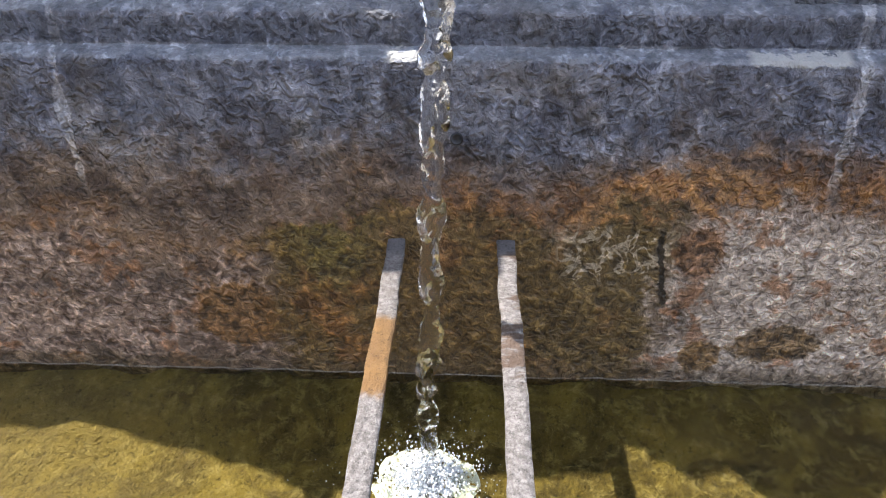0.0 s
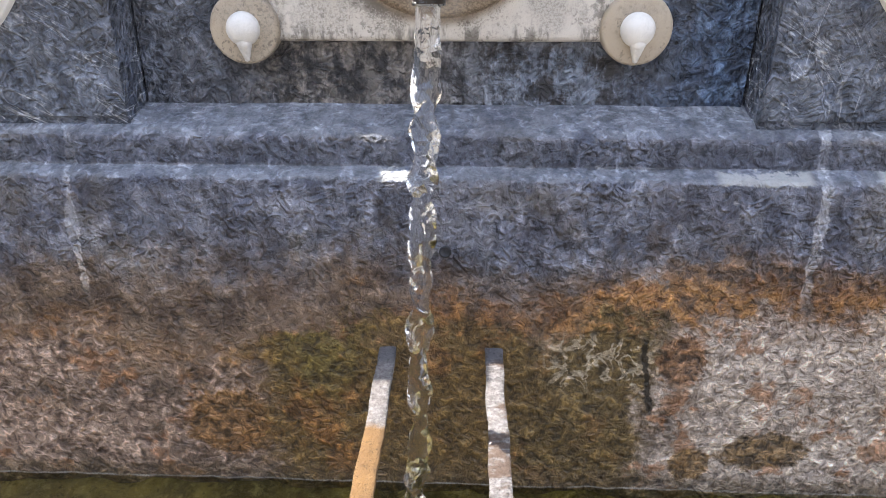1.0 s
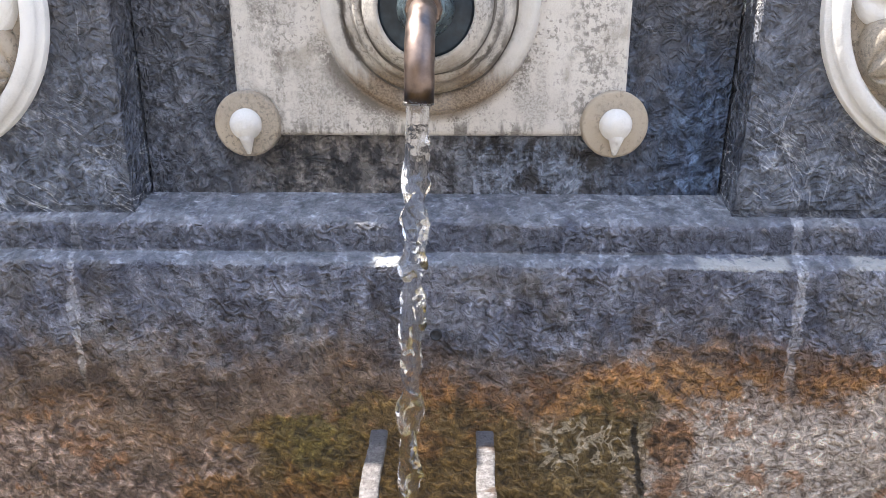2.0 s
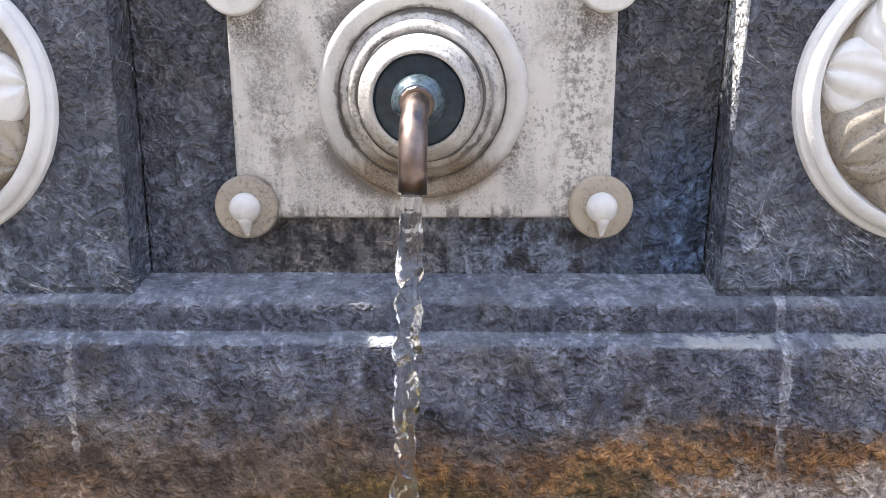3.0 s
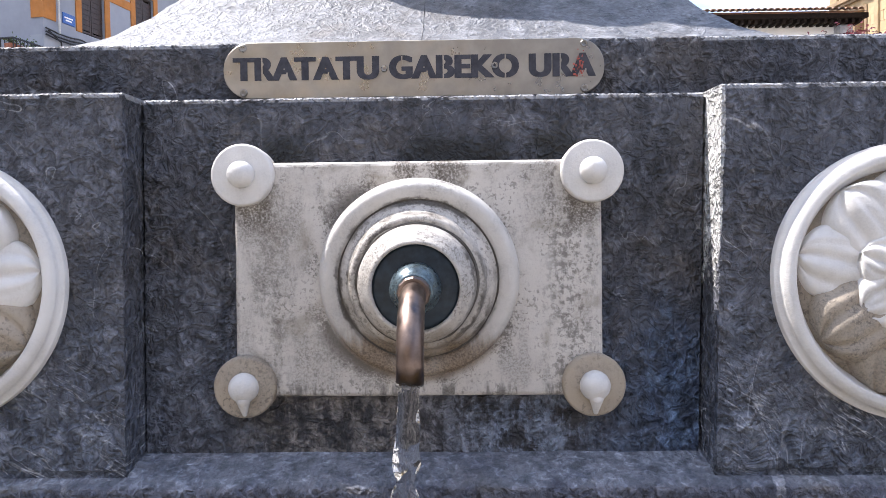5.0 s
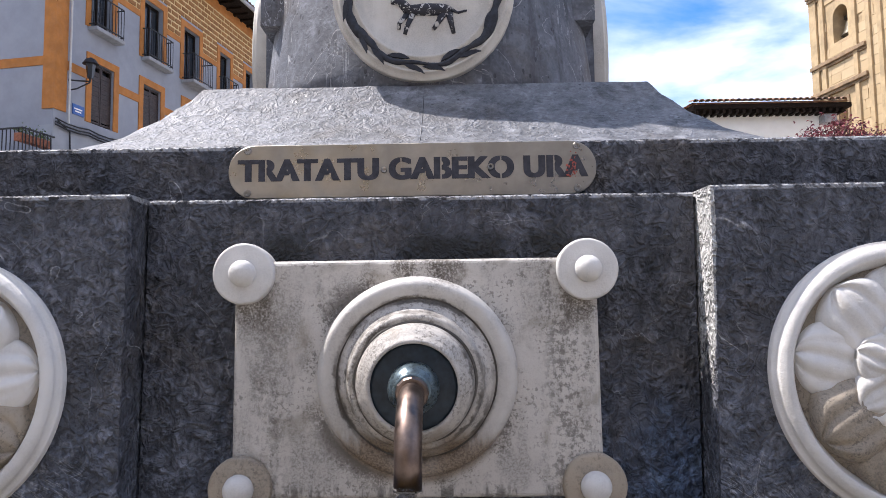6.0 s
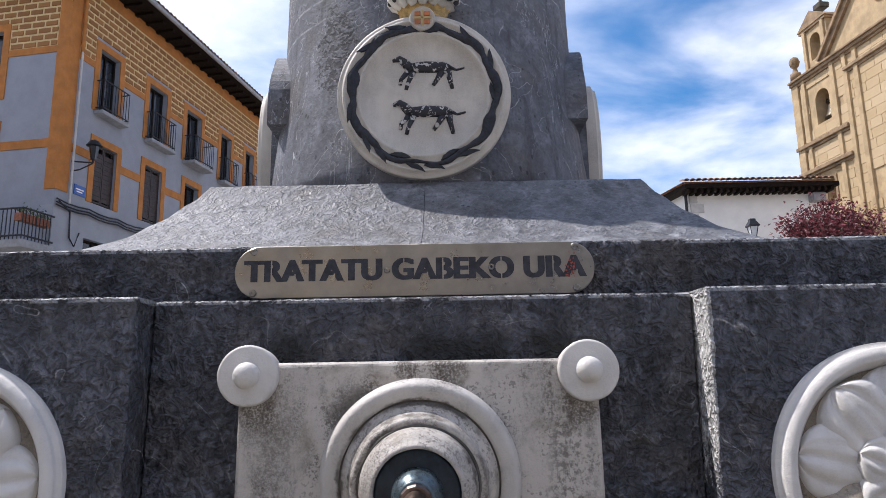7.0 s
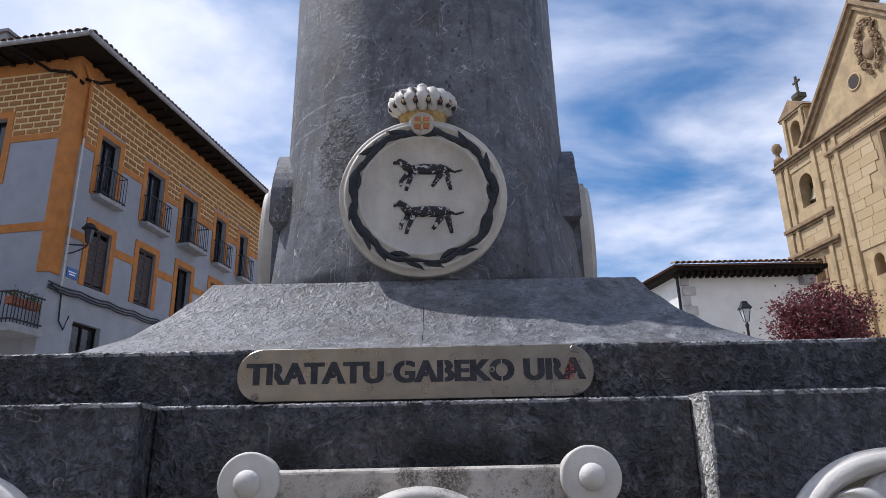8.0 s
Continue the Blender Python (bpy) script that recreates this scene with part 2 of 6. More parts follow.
def basin_stone():
    """Wet limestone: grey above, rust, moss and lime crust towards the water."""
    mat, n = material("stained_limestone")
    p = n.pos()
    x, y, z = n.axes(p)
    big = n.noise(p, 5.0, 6.0, 0.62)
    mid = n.noise(p, 17.0, 6.0, 0.68, 0.4)
    rag = n.noise(p, 40.0, 6.0, 0.72)
    runs = n.noise(n.scaled(p, (26.0, 10.0, 5.0)), 1.0, 6.0, 0.66)
    crinkle = n.noise(p, 76.0, 4.0, 0.54, 0.6)
    tiny = n.noise(p, 260.0, 4.0, 0.75)
    ridge = n.m("MULTIPLY", curls(n, p, 36.0, 0.110, 0.495), n.step(n.noise(p, 8.0, 4.0, 0.6), 0.40, 0.60, 0.25, 1.0))
    wob = n.m("MULTIPLY", n.m("SUBTRACT", big, 0.5), 0.34)
    wob2 = n.m("ADD", n.m("MULTIPLY", n.m("SUBTRACT", mid, 0.5), 0.16), n.m("MULTIPLY", n.m("SUBTRACT", rag, 0.5), 0.10))
    zz = n.m("ADD", z, n.m("ADD", wob, n.m("MULTIPLY", wob2, 0.8)))
    xx = n.m("ADD", x, n.m("ADD", wob2, n.m("MULTIPLY", wob, 0.5)))
    grey = n.mix(n.step(mid, 0.38, 0.64), (0.085, 0.092, 0.120), (0.225, 0.232, 0.262))
    grey = n.mix(n.step(runs, 0.50, 0.66, 0.0, 0.7), grey, (0.060, 0.062, 0.078))
    grey = n.mix(n.step(n.noise(p, 9.0, 4.0, 0.6), 0.52, 0.68, 0.0, 0.6), grey, (0.19, 0.175, 0.155))
    grey = n.mix(n.step(n.cells(p, 24.0), 0.12, 0.06, 0.0, 0.7), grey, (0.36, 0.355, 0.35))
    earth = n.mix(n.step(mid, 0.36, 0.66), (0.062, 0.048, 0.041), (0.185, 0.150, 0.122))
    c = n.mix(n.step(zz, 0.68, 0.58), grey, earth)
    # rust
    rise = n.step(x, 0.05, 0.55, 0.0, 0.09)
    patch = n.step(n.m("MULTIPLY_ADD", rag, 0.5, n.noise(p, 8.0, 5.0, 0.65)), 0.66, 0.84)
    zb = n.m("ADD", zz, n.step(x, -0.10, -0.30, 0.0, 0.055))
    belt = n.m("MULTIPLY", n.m("MULTIPLY", n.step(zb, 0.61, 0.57), n.step(zb, 0.48, 0.54)), n.m("MULTIPLY", patch, n.step(x, -0.42, -0.18, 0.35, 1.0)))
    zr = n.m("SUBTRACT", zz, rise)
    belt2 = n.m("MULTIPLY", n.m("MULTIPLY", n.step(zr, 0.59, 0.545), n.step(zr, 0.45, 0.51)), n.step(x, 0.08, 0.30))
    belt2 = n.m("MULTIPLY", belt2, n.step(n.m("MULTIPLY_ADD", rag, 0.5, mid), 0.60, 0.86))
    rust = n.mix(n.step(rag, 0.38, 0.62), (0.17, 0.080, 0.030), (0.38, 0.225, 0.085))
    c = n.mix(n.m("MULTIPLY", n.m("MAXIMUM", belt, belt2), 0.85), c, rust)
    # lime crust on both sides
    side = n.m("ABSOLUTE", n.m("SUBTRACT", xx, 0.02))
    crust = n.m("MULTIPLY", n.step(n.m("SUBTRACT", zz, n.m("MULTIPLY", rise, 0.6)), 0.53, 0.47), n.step(side, 0.26, 0.34))
    pock = n.step(n.m("MULTIPLY_ADD", crinkle, 0.6, n.m("MULTIPLY", n.noise(n.scaled(p, (0.6, 1.0, 1.4)), 30.0, 6.0, 0.7), 0.4)), 0.38, 0.60)
    pale_r = n.mix(pock, (0.29, 0.265, 0.248), (0.49, 0.475, 0.46))
    pale_l = n.mix(pock, (0.125, 0.090, 0.075), (0.33, 0.275, 0.245))
    cover = n.step(n.m("MULTIPLY_ADD", rag, 0.4, n.noise(p, 6.5, 4.0, 0.6)), 0.54, 0.72)
    c = n.mix(n.m("MULTIPLY", crust, n.m("MAXIMUM", cover, n.step(x, 0.30, 0.42, 0.0, 0.8))), c, n.mix(n.step(x, -0.05, 0.05), pale_l, pale_r))
    # rust islands in the crust
    isle = n.m("MULTIPLY", n.step(n.m("MULTIPLY_ADD", rag, 0.35, n.noise(p, 10.0, 4.0, 0.55)), 0.72, 0.80), n.step(zz, 0.58, 0.50))
    c = n.mix(n.m("MULTIPLY", isle, n.step(x, -0.1, -0.3, 0.7, 0.55)), c, n.mix(n.step(rag, 0.4, 0.62), (0.095, 0.048, 0.020), (0.27, 0.135, 0.055)))
    # moss in the splash behind the jet
    inside = n.m("MULTIPLY", n.step(side, 0.33, 0.26), n.step(zz, 0.555, 0.515))
    moss = n.mix(n.step(n.m("MULTIPLY_ADD", tiny, 0.5, n.m("MULTIPLY", crinkle, 0.5)), 0.34, 0.64), (0.058, 0.040, 0.014), (0.150, 0.106, 0.038))
    moss = n.mix(n.step(n.m("MULTIPLY_ADD", rag, 0.4, n.noise(p, 9.0, 3.0)), 0.72, 0.86, 0.0, 0.7), moss, n.mix(n.step(crinkle, 0.36, 0.66), (0.11, 0.055, 0.018), (0.23, 0.120, 0.042)))
    moss = n.mix(n.step(x, 0.05, 0.20, 0.0, 0.5), moss, n.mix(n.step(crinkle, 0.34, 0.68), (0.050, 0.042, 0.017), (0.135, 0.112, 0.052)))
    green = n.add("ShaderNodeVectorMath", 1, props={"operation": "DISTANCE"}, i0=p, i1=(-0.17, -0.20, 0.485))
    moss = n.mix(n.m("MULTIPLY", n.step(n.m("ADD", green, wob2), 0.11, 0.01), 0.35), moss, n.mix(n.step(crinkle, 0.4, 0.6), (0.045, 0.055, 0.010), (0.17, 0.18, 0.045)))
    c = n.mix(n.m("MULTIPLY", inside, 0.93), c, moss)
    # lichen worms where the moss ends
    band = n.m("MULTIPLY", n.m("MULTIPLY", n.step(x, 0.13, 0.19), n.step(x, 0.36, 0.30)), n.m("MULTIPLY", n.step(z, 0.42, 0.46), n.step(z, 0.54, 0.51)))
    c = n.mix(n.m("MULTIPLY", n.m("MULTIPLY", worms(n, p, 26.0, 0.05, 0.6), band), 0.8), c, (0.36, 0.34, 0.28))
    # brown patches left in the crust, an ochre one beside the moss, and an upright crack
    for sx, sz, rx, rz, ca, cb in ((0.357, 0.487, 0.034, 0.040, (0.060, 0.034, 0.018), (0.20, 0.115, 0.060)), (0.497, 0.328, 0.062, 0.036, (0.050, 0.034, 0.014), (0.17, 0.115, 0.045)),
                                   (-0.325, 0.362, 0.062, 0.062, (0.085, 0.052, 0.020), (0.185, 0.108, 0.042)), (0.39, 0.300, 0.030, 0.030, (0.10, 0.066, 0.026), (0.23, 0.155, 0.065))):
        dd = n.add("ShaderNodeVectorMath", 1, props={"operation": "DISTANCE"}, i0=n.scaled(p, (1.0 / rx, 0.0, 1.0 / rz)), i1=(sx / rx, 0.0, sz / rz))
        dd = n.m("ADD", dd, n.m("MULTIPLY", n.m("SUBTRACT", rag, 0.5), 1.6))
        c = n.mix(n.m("MULTIPLY", n.step(dd, 1.15, 0.92), 0.88), c, n.mix(n.step(crinkle, 0.38, 0.60), ca, cb))
    crack = n.m("ABSOLUTE", n.m("SUBTRACT", n.m("MULTIPLY_ADD", n.m("SUBTRACT", mid, 0.5), 0.045, x), n.step(z, 0.39, 0.53, 0.319, 0.299)))
    crack = n.m("MULTIPLY", n.step(crack, 0.0062, 0.0030), n.m("MULTIPLY", n.step(z, 0.385, 0.40), n.step(z, 0.535, 0.515)))
    # wet line, and the bright glint of the meniscus painted along the water
    c = n.mix(n.step(n.m("ADD", z, n.m("MULTIPLY", wob2, 0.25)), 0.290, 0.262, 0.0, 0.7), c, n.mix(n.step(rag, 0.4, 0.6), (0.055, 0.040, 0.020), (0.13, 0.10, 0.055)))
    meniscus_glint = n.m("MULTIPLY", n.step(n.m("ABSOLUTE", n.m("SUBTRACT", z, 0.2475)), 0.0022, 0.0010), n.step(n.noise(p, 14.0, 3.0), 0.30, 0.45))
    # sun patches on the lip of the block, put into the colour as pale marks
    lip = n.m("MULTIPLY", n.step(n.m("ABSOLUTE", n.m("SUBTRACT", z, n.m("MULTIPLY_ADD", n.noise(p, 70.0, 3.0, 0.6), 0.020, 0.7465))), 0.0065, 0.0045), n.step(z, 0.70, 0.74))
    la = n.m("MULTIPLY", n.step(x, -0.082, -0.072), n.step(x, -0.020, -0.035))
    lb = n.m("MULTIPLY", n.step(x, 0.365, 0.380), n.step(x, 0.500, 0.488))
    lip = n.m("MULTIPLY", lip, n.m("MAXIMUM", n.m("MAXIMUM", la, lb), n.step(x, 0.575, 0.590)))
    # pale slurry along the joints
    j = n.m("MINIMUM", n.m("ABSOLUTE", n.m("ADD", x, 0.505)), n.m("ABSOLUTE", n.m("SUBTRACT", x, 0.51)))
    j = n.m("ADD", j, n.m("MULTIPLY", n.m("SUBTRACT", n.noise(p, 30.0, 4.0, 0.6), 0.5), 0.030))
    c = n.mix(n.m("MULTIPLY", n.step(j, 0.0080, 0.0045, 0.0, 0.9), n.step(z, 0.56, 0.63)), c, (0.42, 0.425, 0.44))
    # sky light painted onto the two ledges, shade and chisel marks onto the riser between
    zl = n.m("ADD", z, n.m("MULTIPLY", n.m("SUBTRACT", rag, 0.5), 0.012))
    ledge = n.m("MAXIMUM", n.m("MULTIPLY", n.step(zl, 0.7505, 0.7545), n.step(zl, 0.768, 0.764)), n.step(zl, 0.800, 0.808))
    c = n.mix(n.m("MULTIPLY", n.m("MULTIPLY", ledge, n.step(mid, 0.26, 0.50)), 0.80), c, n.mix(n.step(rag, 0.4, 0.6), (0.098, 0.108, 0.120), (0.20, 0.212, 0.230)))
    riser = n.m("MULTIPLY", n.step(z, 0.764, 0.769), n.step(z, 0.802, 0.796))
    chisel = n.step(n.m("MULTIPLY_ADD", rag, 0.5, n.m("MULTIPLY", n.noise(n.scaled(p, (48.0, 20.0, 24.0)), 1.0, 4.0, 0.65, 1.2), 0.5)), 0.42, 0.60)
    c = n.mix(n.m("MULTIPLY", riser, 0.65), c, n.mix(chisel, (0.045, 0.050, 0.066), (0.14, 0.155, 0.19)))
    c = n.mix(1.0, c, n.mix(n.step(zz, 0.60, 0.68), (1.52, 1.31, 1.13), (1.04, 1.04, 1.09)), "MULTIPLY")
    # relief shading in the colour again: ridges lightened, low spots darkened
    c = times(n, c, 2.1, n.m("MULTIPLY", ridge, n.step(z, 0.50, 0.60, 0.15, 0.45)))
    c = times(n, c, 2.1, n.step(crinkle, 0.54, 0.68, 0.0, 0.65))
    c = times(n, c, 0.34, n.step(crinkle, 0.44, 0.375, 0.0, n.m("MULTIPLY", n.step(z, 0.50, 0.60, 0.55, 0.78), n.m("SUBTRACT", 1.0, n.m("MULTIPLY", ledge, 0.6)))))
    # damp blotches and slanting runs in the upper block
    lean = n.add("ShaderNodeVectorRotate", props={"rotation_type": "Y_AXIS"}, Vector=p, Angle=radians(24))
    damp = n.m("MAXIMUM", n.step(n.m("MULTIPLY_ADD", rag, 0.35, n.noise(p, 6.0, 4.0, 0.6)), 0.66, 0.80), n.step(n.noise(n.scaled(lean, (30.0, 12.0, 5.0)), 1.0, 4.0, 0.62), 0.54, 0.66))
    c = times(n, c, (0.56, 0.52, 0.52), n.m("MULTIPLY", damp, n.m("MULTIPLY", n.step(z, 0.50, 0.56), n.step(z, 0.752, 0.735, 0.25, 0.85))))
    c = times(n, c, 1.8, n.step(tiny, 0.57, 0.72, 0.0, 0.3))
    c = times(n, c, 0.40, n.step(tiny, 0.43, 0.30, 0.0, 0.4))
    c = times(n, c, 0.55, n.step(rag, 0.45, 0.34, 0.0, 0.5))
    c = n.mix(n.m("MULTIPLY", crack, 0.9), c, (0.022, 0.016, 0.010))
    c = n.mix(n.m("MULTIPLY", meniscus_glint, 0.8), c, (0.34, 0.31, 0.26))
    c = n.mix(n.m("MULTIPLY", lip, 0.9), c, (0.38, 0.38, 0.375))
    soft_worm = n.step(n.m("ABSOLUTE", n.m("SUBTRACT", n.noise(p, 44.0, 3.0, 0.55, 0.8), 0.5)), 0.10, 0.0)
    h = n.m("MULTIPLY_ADD", tiny, 0.14, n.m("MULTIPLY_ADD", n.m("MULTIPLY_ADD", ridge, n.step(z, 0.52, 0.66, 0.5, 1.5), n.m("MULTIPLY", soft_worm, 0.4)), 0.36, n.m("MULTIPLY_ADD", mid, 0.35, n.m("MULTIPLY_ADD", rag, 0.5, n.m("MULTIPLY_ADD", crack, -0.5, crinkle)))))
    n.surface(c, n.step(z, 0.28, 0.55, 0.36, 0.66), n.bump(h, n.m("SUBTRACT", 1.0, n.m("MULTIPLY", ledge, 0.45)), 0.019))
    return mat


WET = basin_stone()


def marble(name, base, grime, tint=(0.20, 0.165, 0.115), drip=False):
    """Weathered white marble: speckled grime, brown veils and dark runs."""
    mat, n = material(name)
    p = n.pos()
    x, y, z = n.axes(p)
    big = n.noise(p, 8.0, 4.0, 0.6)
    runs = n.noise(n.scaled(p, (45.0, 30.0, 9.0)), 1.0, 5.0, 0.62)
    speck = n.noise(p, 300.0, 4.0, 0.75)
    fine = n.noise(p, 620.0, 2.0, 0.6)
    c = n.mix(n.step(big, 0.35, 0.7, 0.0, 0.8), base, tuple(v * 0.82 for v in base))
    zone = n.step(n.m("MULTIPLY_ADD", runs, 0.55, big), 0.66, 0.88)
    c = n.mix(n.m("MULTIPLY", n.m("MULTIPLY", zone, n.step(speck, 0.43, 0.62)), min(1.0, 0.55 * grime)), c, (0.085, 0.072, 0.060))
    c = n.mix(n.m("MULTIPLY", zone, 0.22 * grime), c, (0.30, 0.28, 0.25))
    pore = n.m("MULTIPLY", n.step(n.noise(p, 190.0, 3.0, 0.6), 0.545, 0.60), n.step(n.m("MULTIPLY_ADD", runs, 0.5, n.noise(p, 18.0, 4.0, 0.65)), 0.62, 0.86))
    c = n.mix(n.m("MULTIPLY", pore, 0.55 if grime > 0.5 else 0.0), c, (0.095, 0.080, 0.064))
    c = n.mix(n.step(fine, 0.58, 0.74, 0.0, 0.30 * grime), c, (0.20, 0.18, 0.15))
    c = n.mix(n.step(n.noise(p, 13.0, 5.0, 0.62, 0.6), 0.54, 0.76, 0.0, 0.6 * grime), c, tint)
    if drip:
        # brown and black run-off below the boss and grime round it
        d = n.add("ShaderNodeVectorMath", 1, props={"operation": "DISTANCE"}, i0=n.scaled(p, (1.0, 0.0, 1.0)), i1=(0.0, 0.0, 1.094))
        foot = n.m("MULTIPLY", n.step(n.m("ADD", z, n.m("MULTIPLY", n.m("SUBTRACT", runs, 0.5), 0.16)), 1.03, 0.955), n.step(d, 0.163, 0.150))
        c = n.mix(n.m("MULTIPLY", foot, 0.7), c, n.mix(n.step(speck, 0.4, 0.6), (0.13, 0.092, 0.058), (0.30, 0.235, 0.165)))
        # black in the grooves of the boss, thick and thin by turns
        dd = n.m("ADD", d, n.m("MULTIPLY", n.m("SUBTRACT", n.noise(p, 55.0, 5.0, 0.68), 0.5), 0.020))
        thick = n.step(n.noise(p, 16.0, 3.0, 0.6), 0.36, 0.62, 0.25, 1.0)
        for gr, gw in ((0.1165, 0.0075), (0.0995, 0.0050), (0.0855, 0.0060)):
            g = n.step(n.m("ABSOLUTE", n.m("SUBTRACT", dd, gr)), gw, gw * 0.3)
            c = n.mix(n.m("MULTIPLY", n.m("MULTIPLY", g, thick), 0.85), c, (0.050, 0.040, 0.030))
        # brown water stain low on both sides of the ring
        slant = n.m("ADD", n.m("SUBTRACT", z, 1.094), n.m("MULTIPLY", n.m("ABSOLUTE", x), 0.35))
        cheek = n.m("MULTIPLY", n.m("MULTIPLY", n.step(n.m("ADD", slant, n.m("MULTIPLY", n.m("SUBTRACT", runs, 0.5), 0.09)), -0.035, -0.085), n.step(d, 0.155, 0.146)), n.step(n.m("ABSOLUTE", x), 0.020, 0.055, 0.45, 1.0))
        c = n.mix(n.m("MULTIPLY", cheek, 0.85), c, n.mix(n.step(speck, 0.38, 0.6), (0.10, 0.068, 0.042), (0.27, 0.20, 0.135)))
        # speckled dirt down both flanks of the plate, its margin washed clean
        flank = n.m("MULTIPLY", n.step(n.m("ABSOLUTE", n.m("SUBTRACT", n.m("MULTIPLY_ADD", n.m("SUBTRACT", big, 0.5), 0.06, n.m("ABSOLUTE", x)), 0.222)), 0.050, 0.012), n.step(n.m("MULTIPLY_ADD", runs, 0.4, n.noise(p, 110.0, 5.0, 0.75)), 0.66, 0.80))
        c = n.mix(n.m("MULTIPLY", flank, n.step(x, -0.1, 0.1, 0.38, 0.70)), c, (0.10, 0.085, 0.068))
        halo = n.m("MULTIPLY", n.m("MULTIPLY", n.step(d, 0.185, 0.155), n.step(d, 0.147, 0.153)), n.step(n.m("MULTIPLY_ADD", speck, 0.5, big), 0.70, 0.80))
        c = n.mix(n.m("MULTIPLY", halo, 0.75), c, (0.09, 0.075, 0.06))
        for sx, sz, sr in ((0.045, 1.262, 0.050), (-0.243, 1.196, 0.050), (0.243, 1.200, 0.050), (-0.02, 1.266, 0.03)):
            d2 = n.add("ShaderNodeVectorMath", 1, props={"operation": "DISTANCE"}, i0=n.scaled(p, (1.3, 0.0, 1.0)), i1=(sx * 1.3, 0.0, sz))
            spot = n.m("MULTIPLY", n.step(n.m("ADD", d2, n.m("MULTIPLY", n.m("SUBTRACT", n.noise(p, 40.0, 5.0, 0.7), 0.5), 0.09)), sr, sr * 0.35), n.step(speck, 0.34, 0.56))
            c = n.mix(n.m("MULTIPLY", spot, 0.8), c, (0.085, 0.066, 0.045))
        under = n.m("MULTIPLY", n.step(n.m("ABSOLUTE", n.m("SUBTRACT", z, 0.925)), 0.016, 0.004), n.step(runs, 0.52, 0.62))
        c = n.mix(n.m("MULTIPLY", under, 0.7), c, (0.11, 0.10, 0.085))
    n.surface(c, 0.58, n.bump(n.m("MULTIPLY_ADD", pore, -0.7 if grime > 0.5 else 0.0, n.m("MULTIPLY_ADD", speck, 0.4, n.noise(p, 60.0, 4.0, 0.6))), 0.45, 0.004))
    return mat


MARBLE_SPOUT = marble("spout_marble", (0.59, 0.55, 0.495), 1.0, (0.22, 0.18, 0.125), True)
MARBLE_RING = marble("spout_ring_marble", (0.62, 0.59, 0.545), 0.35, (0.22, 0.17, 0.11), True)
MARBLE_CLEAN = marble("pale_marble", (0.73, 0.705, 0.665), 0.16)
MARBLE_BROWN = marble("brown_marble", (0.40, 0.335, 0.255), 0.9, (0.20, 0.145, 0.09))
MARBLE_SHIELD = marble("shield_marble", (0.66, 0.62, 0.55), 0.32, (0.30, 0.25, 0.18))
GRIME_AND_SHADE = marble("black_grime_and_shade", (0.065, 0.055, 0.045), 1.2)


def plain(name, color, rough=0.6, metal=0.0, vary=0.25, scale=30.0, bump=0.15, spec=0.5):
    mat, n = material(name)
    p = n.pos()
    a = n.noise(p, scale, 5.0, 0.62)
    c = n.mix(n.step(a, 0.3, 0.7), tuple(v * (1 - vary) for v in color), tuple(min(1, v * (1 + vary)) for v in color))
    n.surface(c, n.step(n.noise(p, scale * 2.7, 3.0), 0.3, 0.7, max(0.05, rough - 0.12), min(1, rough + 0.12)), n.bump(a, bump, 0.1 / scale), metal, spec)
    return mat


def bar_iron():
    mat, n = material("limed_iron")
    p = n.pos()
    x, y, z = n.axes(p)
    a = n.noise(p, 24.0, 5.0, 0.65)
    c = n.mix(n.step(n.noise(p, 160.0, 4.0, 0.7), 0.35, 0.7), (0.145, 0.130, 0.124), (0.31, 0.288, 0.278))
    far = n.m("ADD", y, n.m("MULTIPLY", n.m("SUBTRACT", a, 0.5), 0.05))
    rust = n.m("MULTIPLY", n.step(far, -0.515, -0.50), n.step(far, -0.365, -0.38))
    c = n.mix(n.m("MULTIPLY", rust, n.step(x, 0.02, -0.02, 0.0, 0.95)), c, n.mix(a, (0.13, 0.065, 0.022), (0.30, 0.16, 0.045)))
    blot = n.m("MULTIPLY", n.step(n.noise(n.scaled(p, (0.5, 1.0, 0.5)), 30.0, 4.0, 0.6), 0.46, 0.55), n.step(far, -0.50, -0.47))
    c = n.mix(n.m("MULTIPLY", blot, n.step(x, -0.02, 0.02, 0.15, 0.85)), c, (0.10, 0.058, 0.034))
    c = n.mix(n.step(far, -0.245, -0.225, 0.0, 0.8), c, (0.12, 0.115, 0.125))
    c = times(n, c, 0.4, n.step(n.noise(p, 190.0, 5.0, 0.75), 0.46, 0.34, 0.0, 0.8))
    n.surface(c, 0.8, n.bump(n.noise(p, 120.0, 5.0, 0.75), 1.0, 0.010))
    return mat


IRON = bar_iron()
BRASS = plain("worn_brass_pipe", (0.20, 0.150, 0.125), 0.40, 1.0, 0.35, 26.0, 0.05)
TEAL = plain("patinated_bronze", (0.014, 0.024, 0.034), 0.40, 0.3, 0.5, 40.0, 0.12)
TEAL_LIGHT = plain("rubbed_bronze", (0.10, 0.135, 0.15), 0.32, 0.6, 0.4, 60.0, 0.1)
STEEL = plain("brushed_steel", (0.43, 0.39, 0.33), 0.38, 0.85, 0.14, 14.0, 0.04)
SCREW = plain("screw_steel", (0.35, 0.33, 0.30), 0.35, 0.9, 0.2, 80.0, 0.05)
BLACK = plain("dark_letter_void", (0.045, 0.045, 0.055), 0.8, 0.0, 0.3, 60.0, 0.1)
INK = plain("black_paint_worn", (0.022, 0.024, 0.032), 0.55, 0.0, 0.5, 90.0, 0.2)
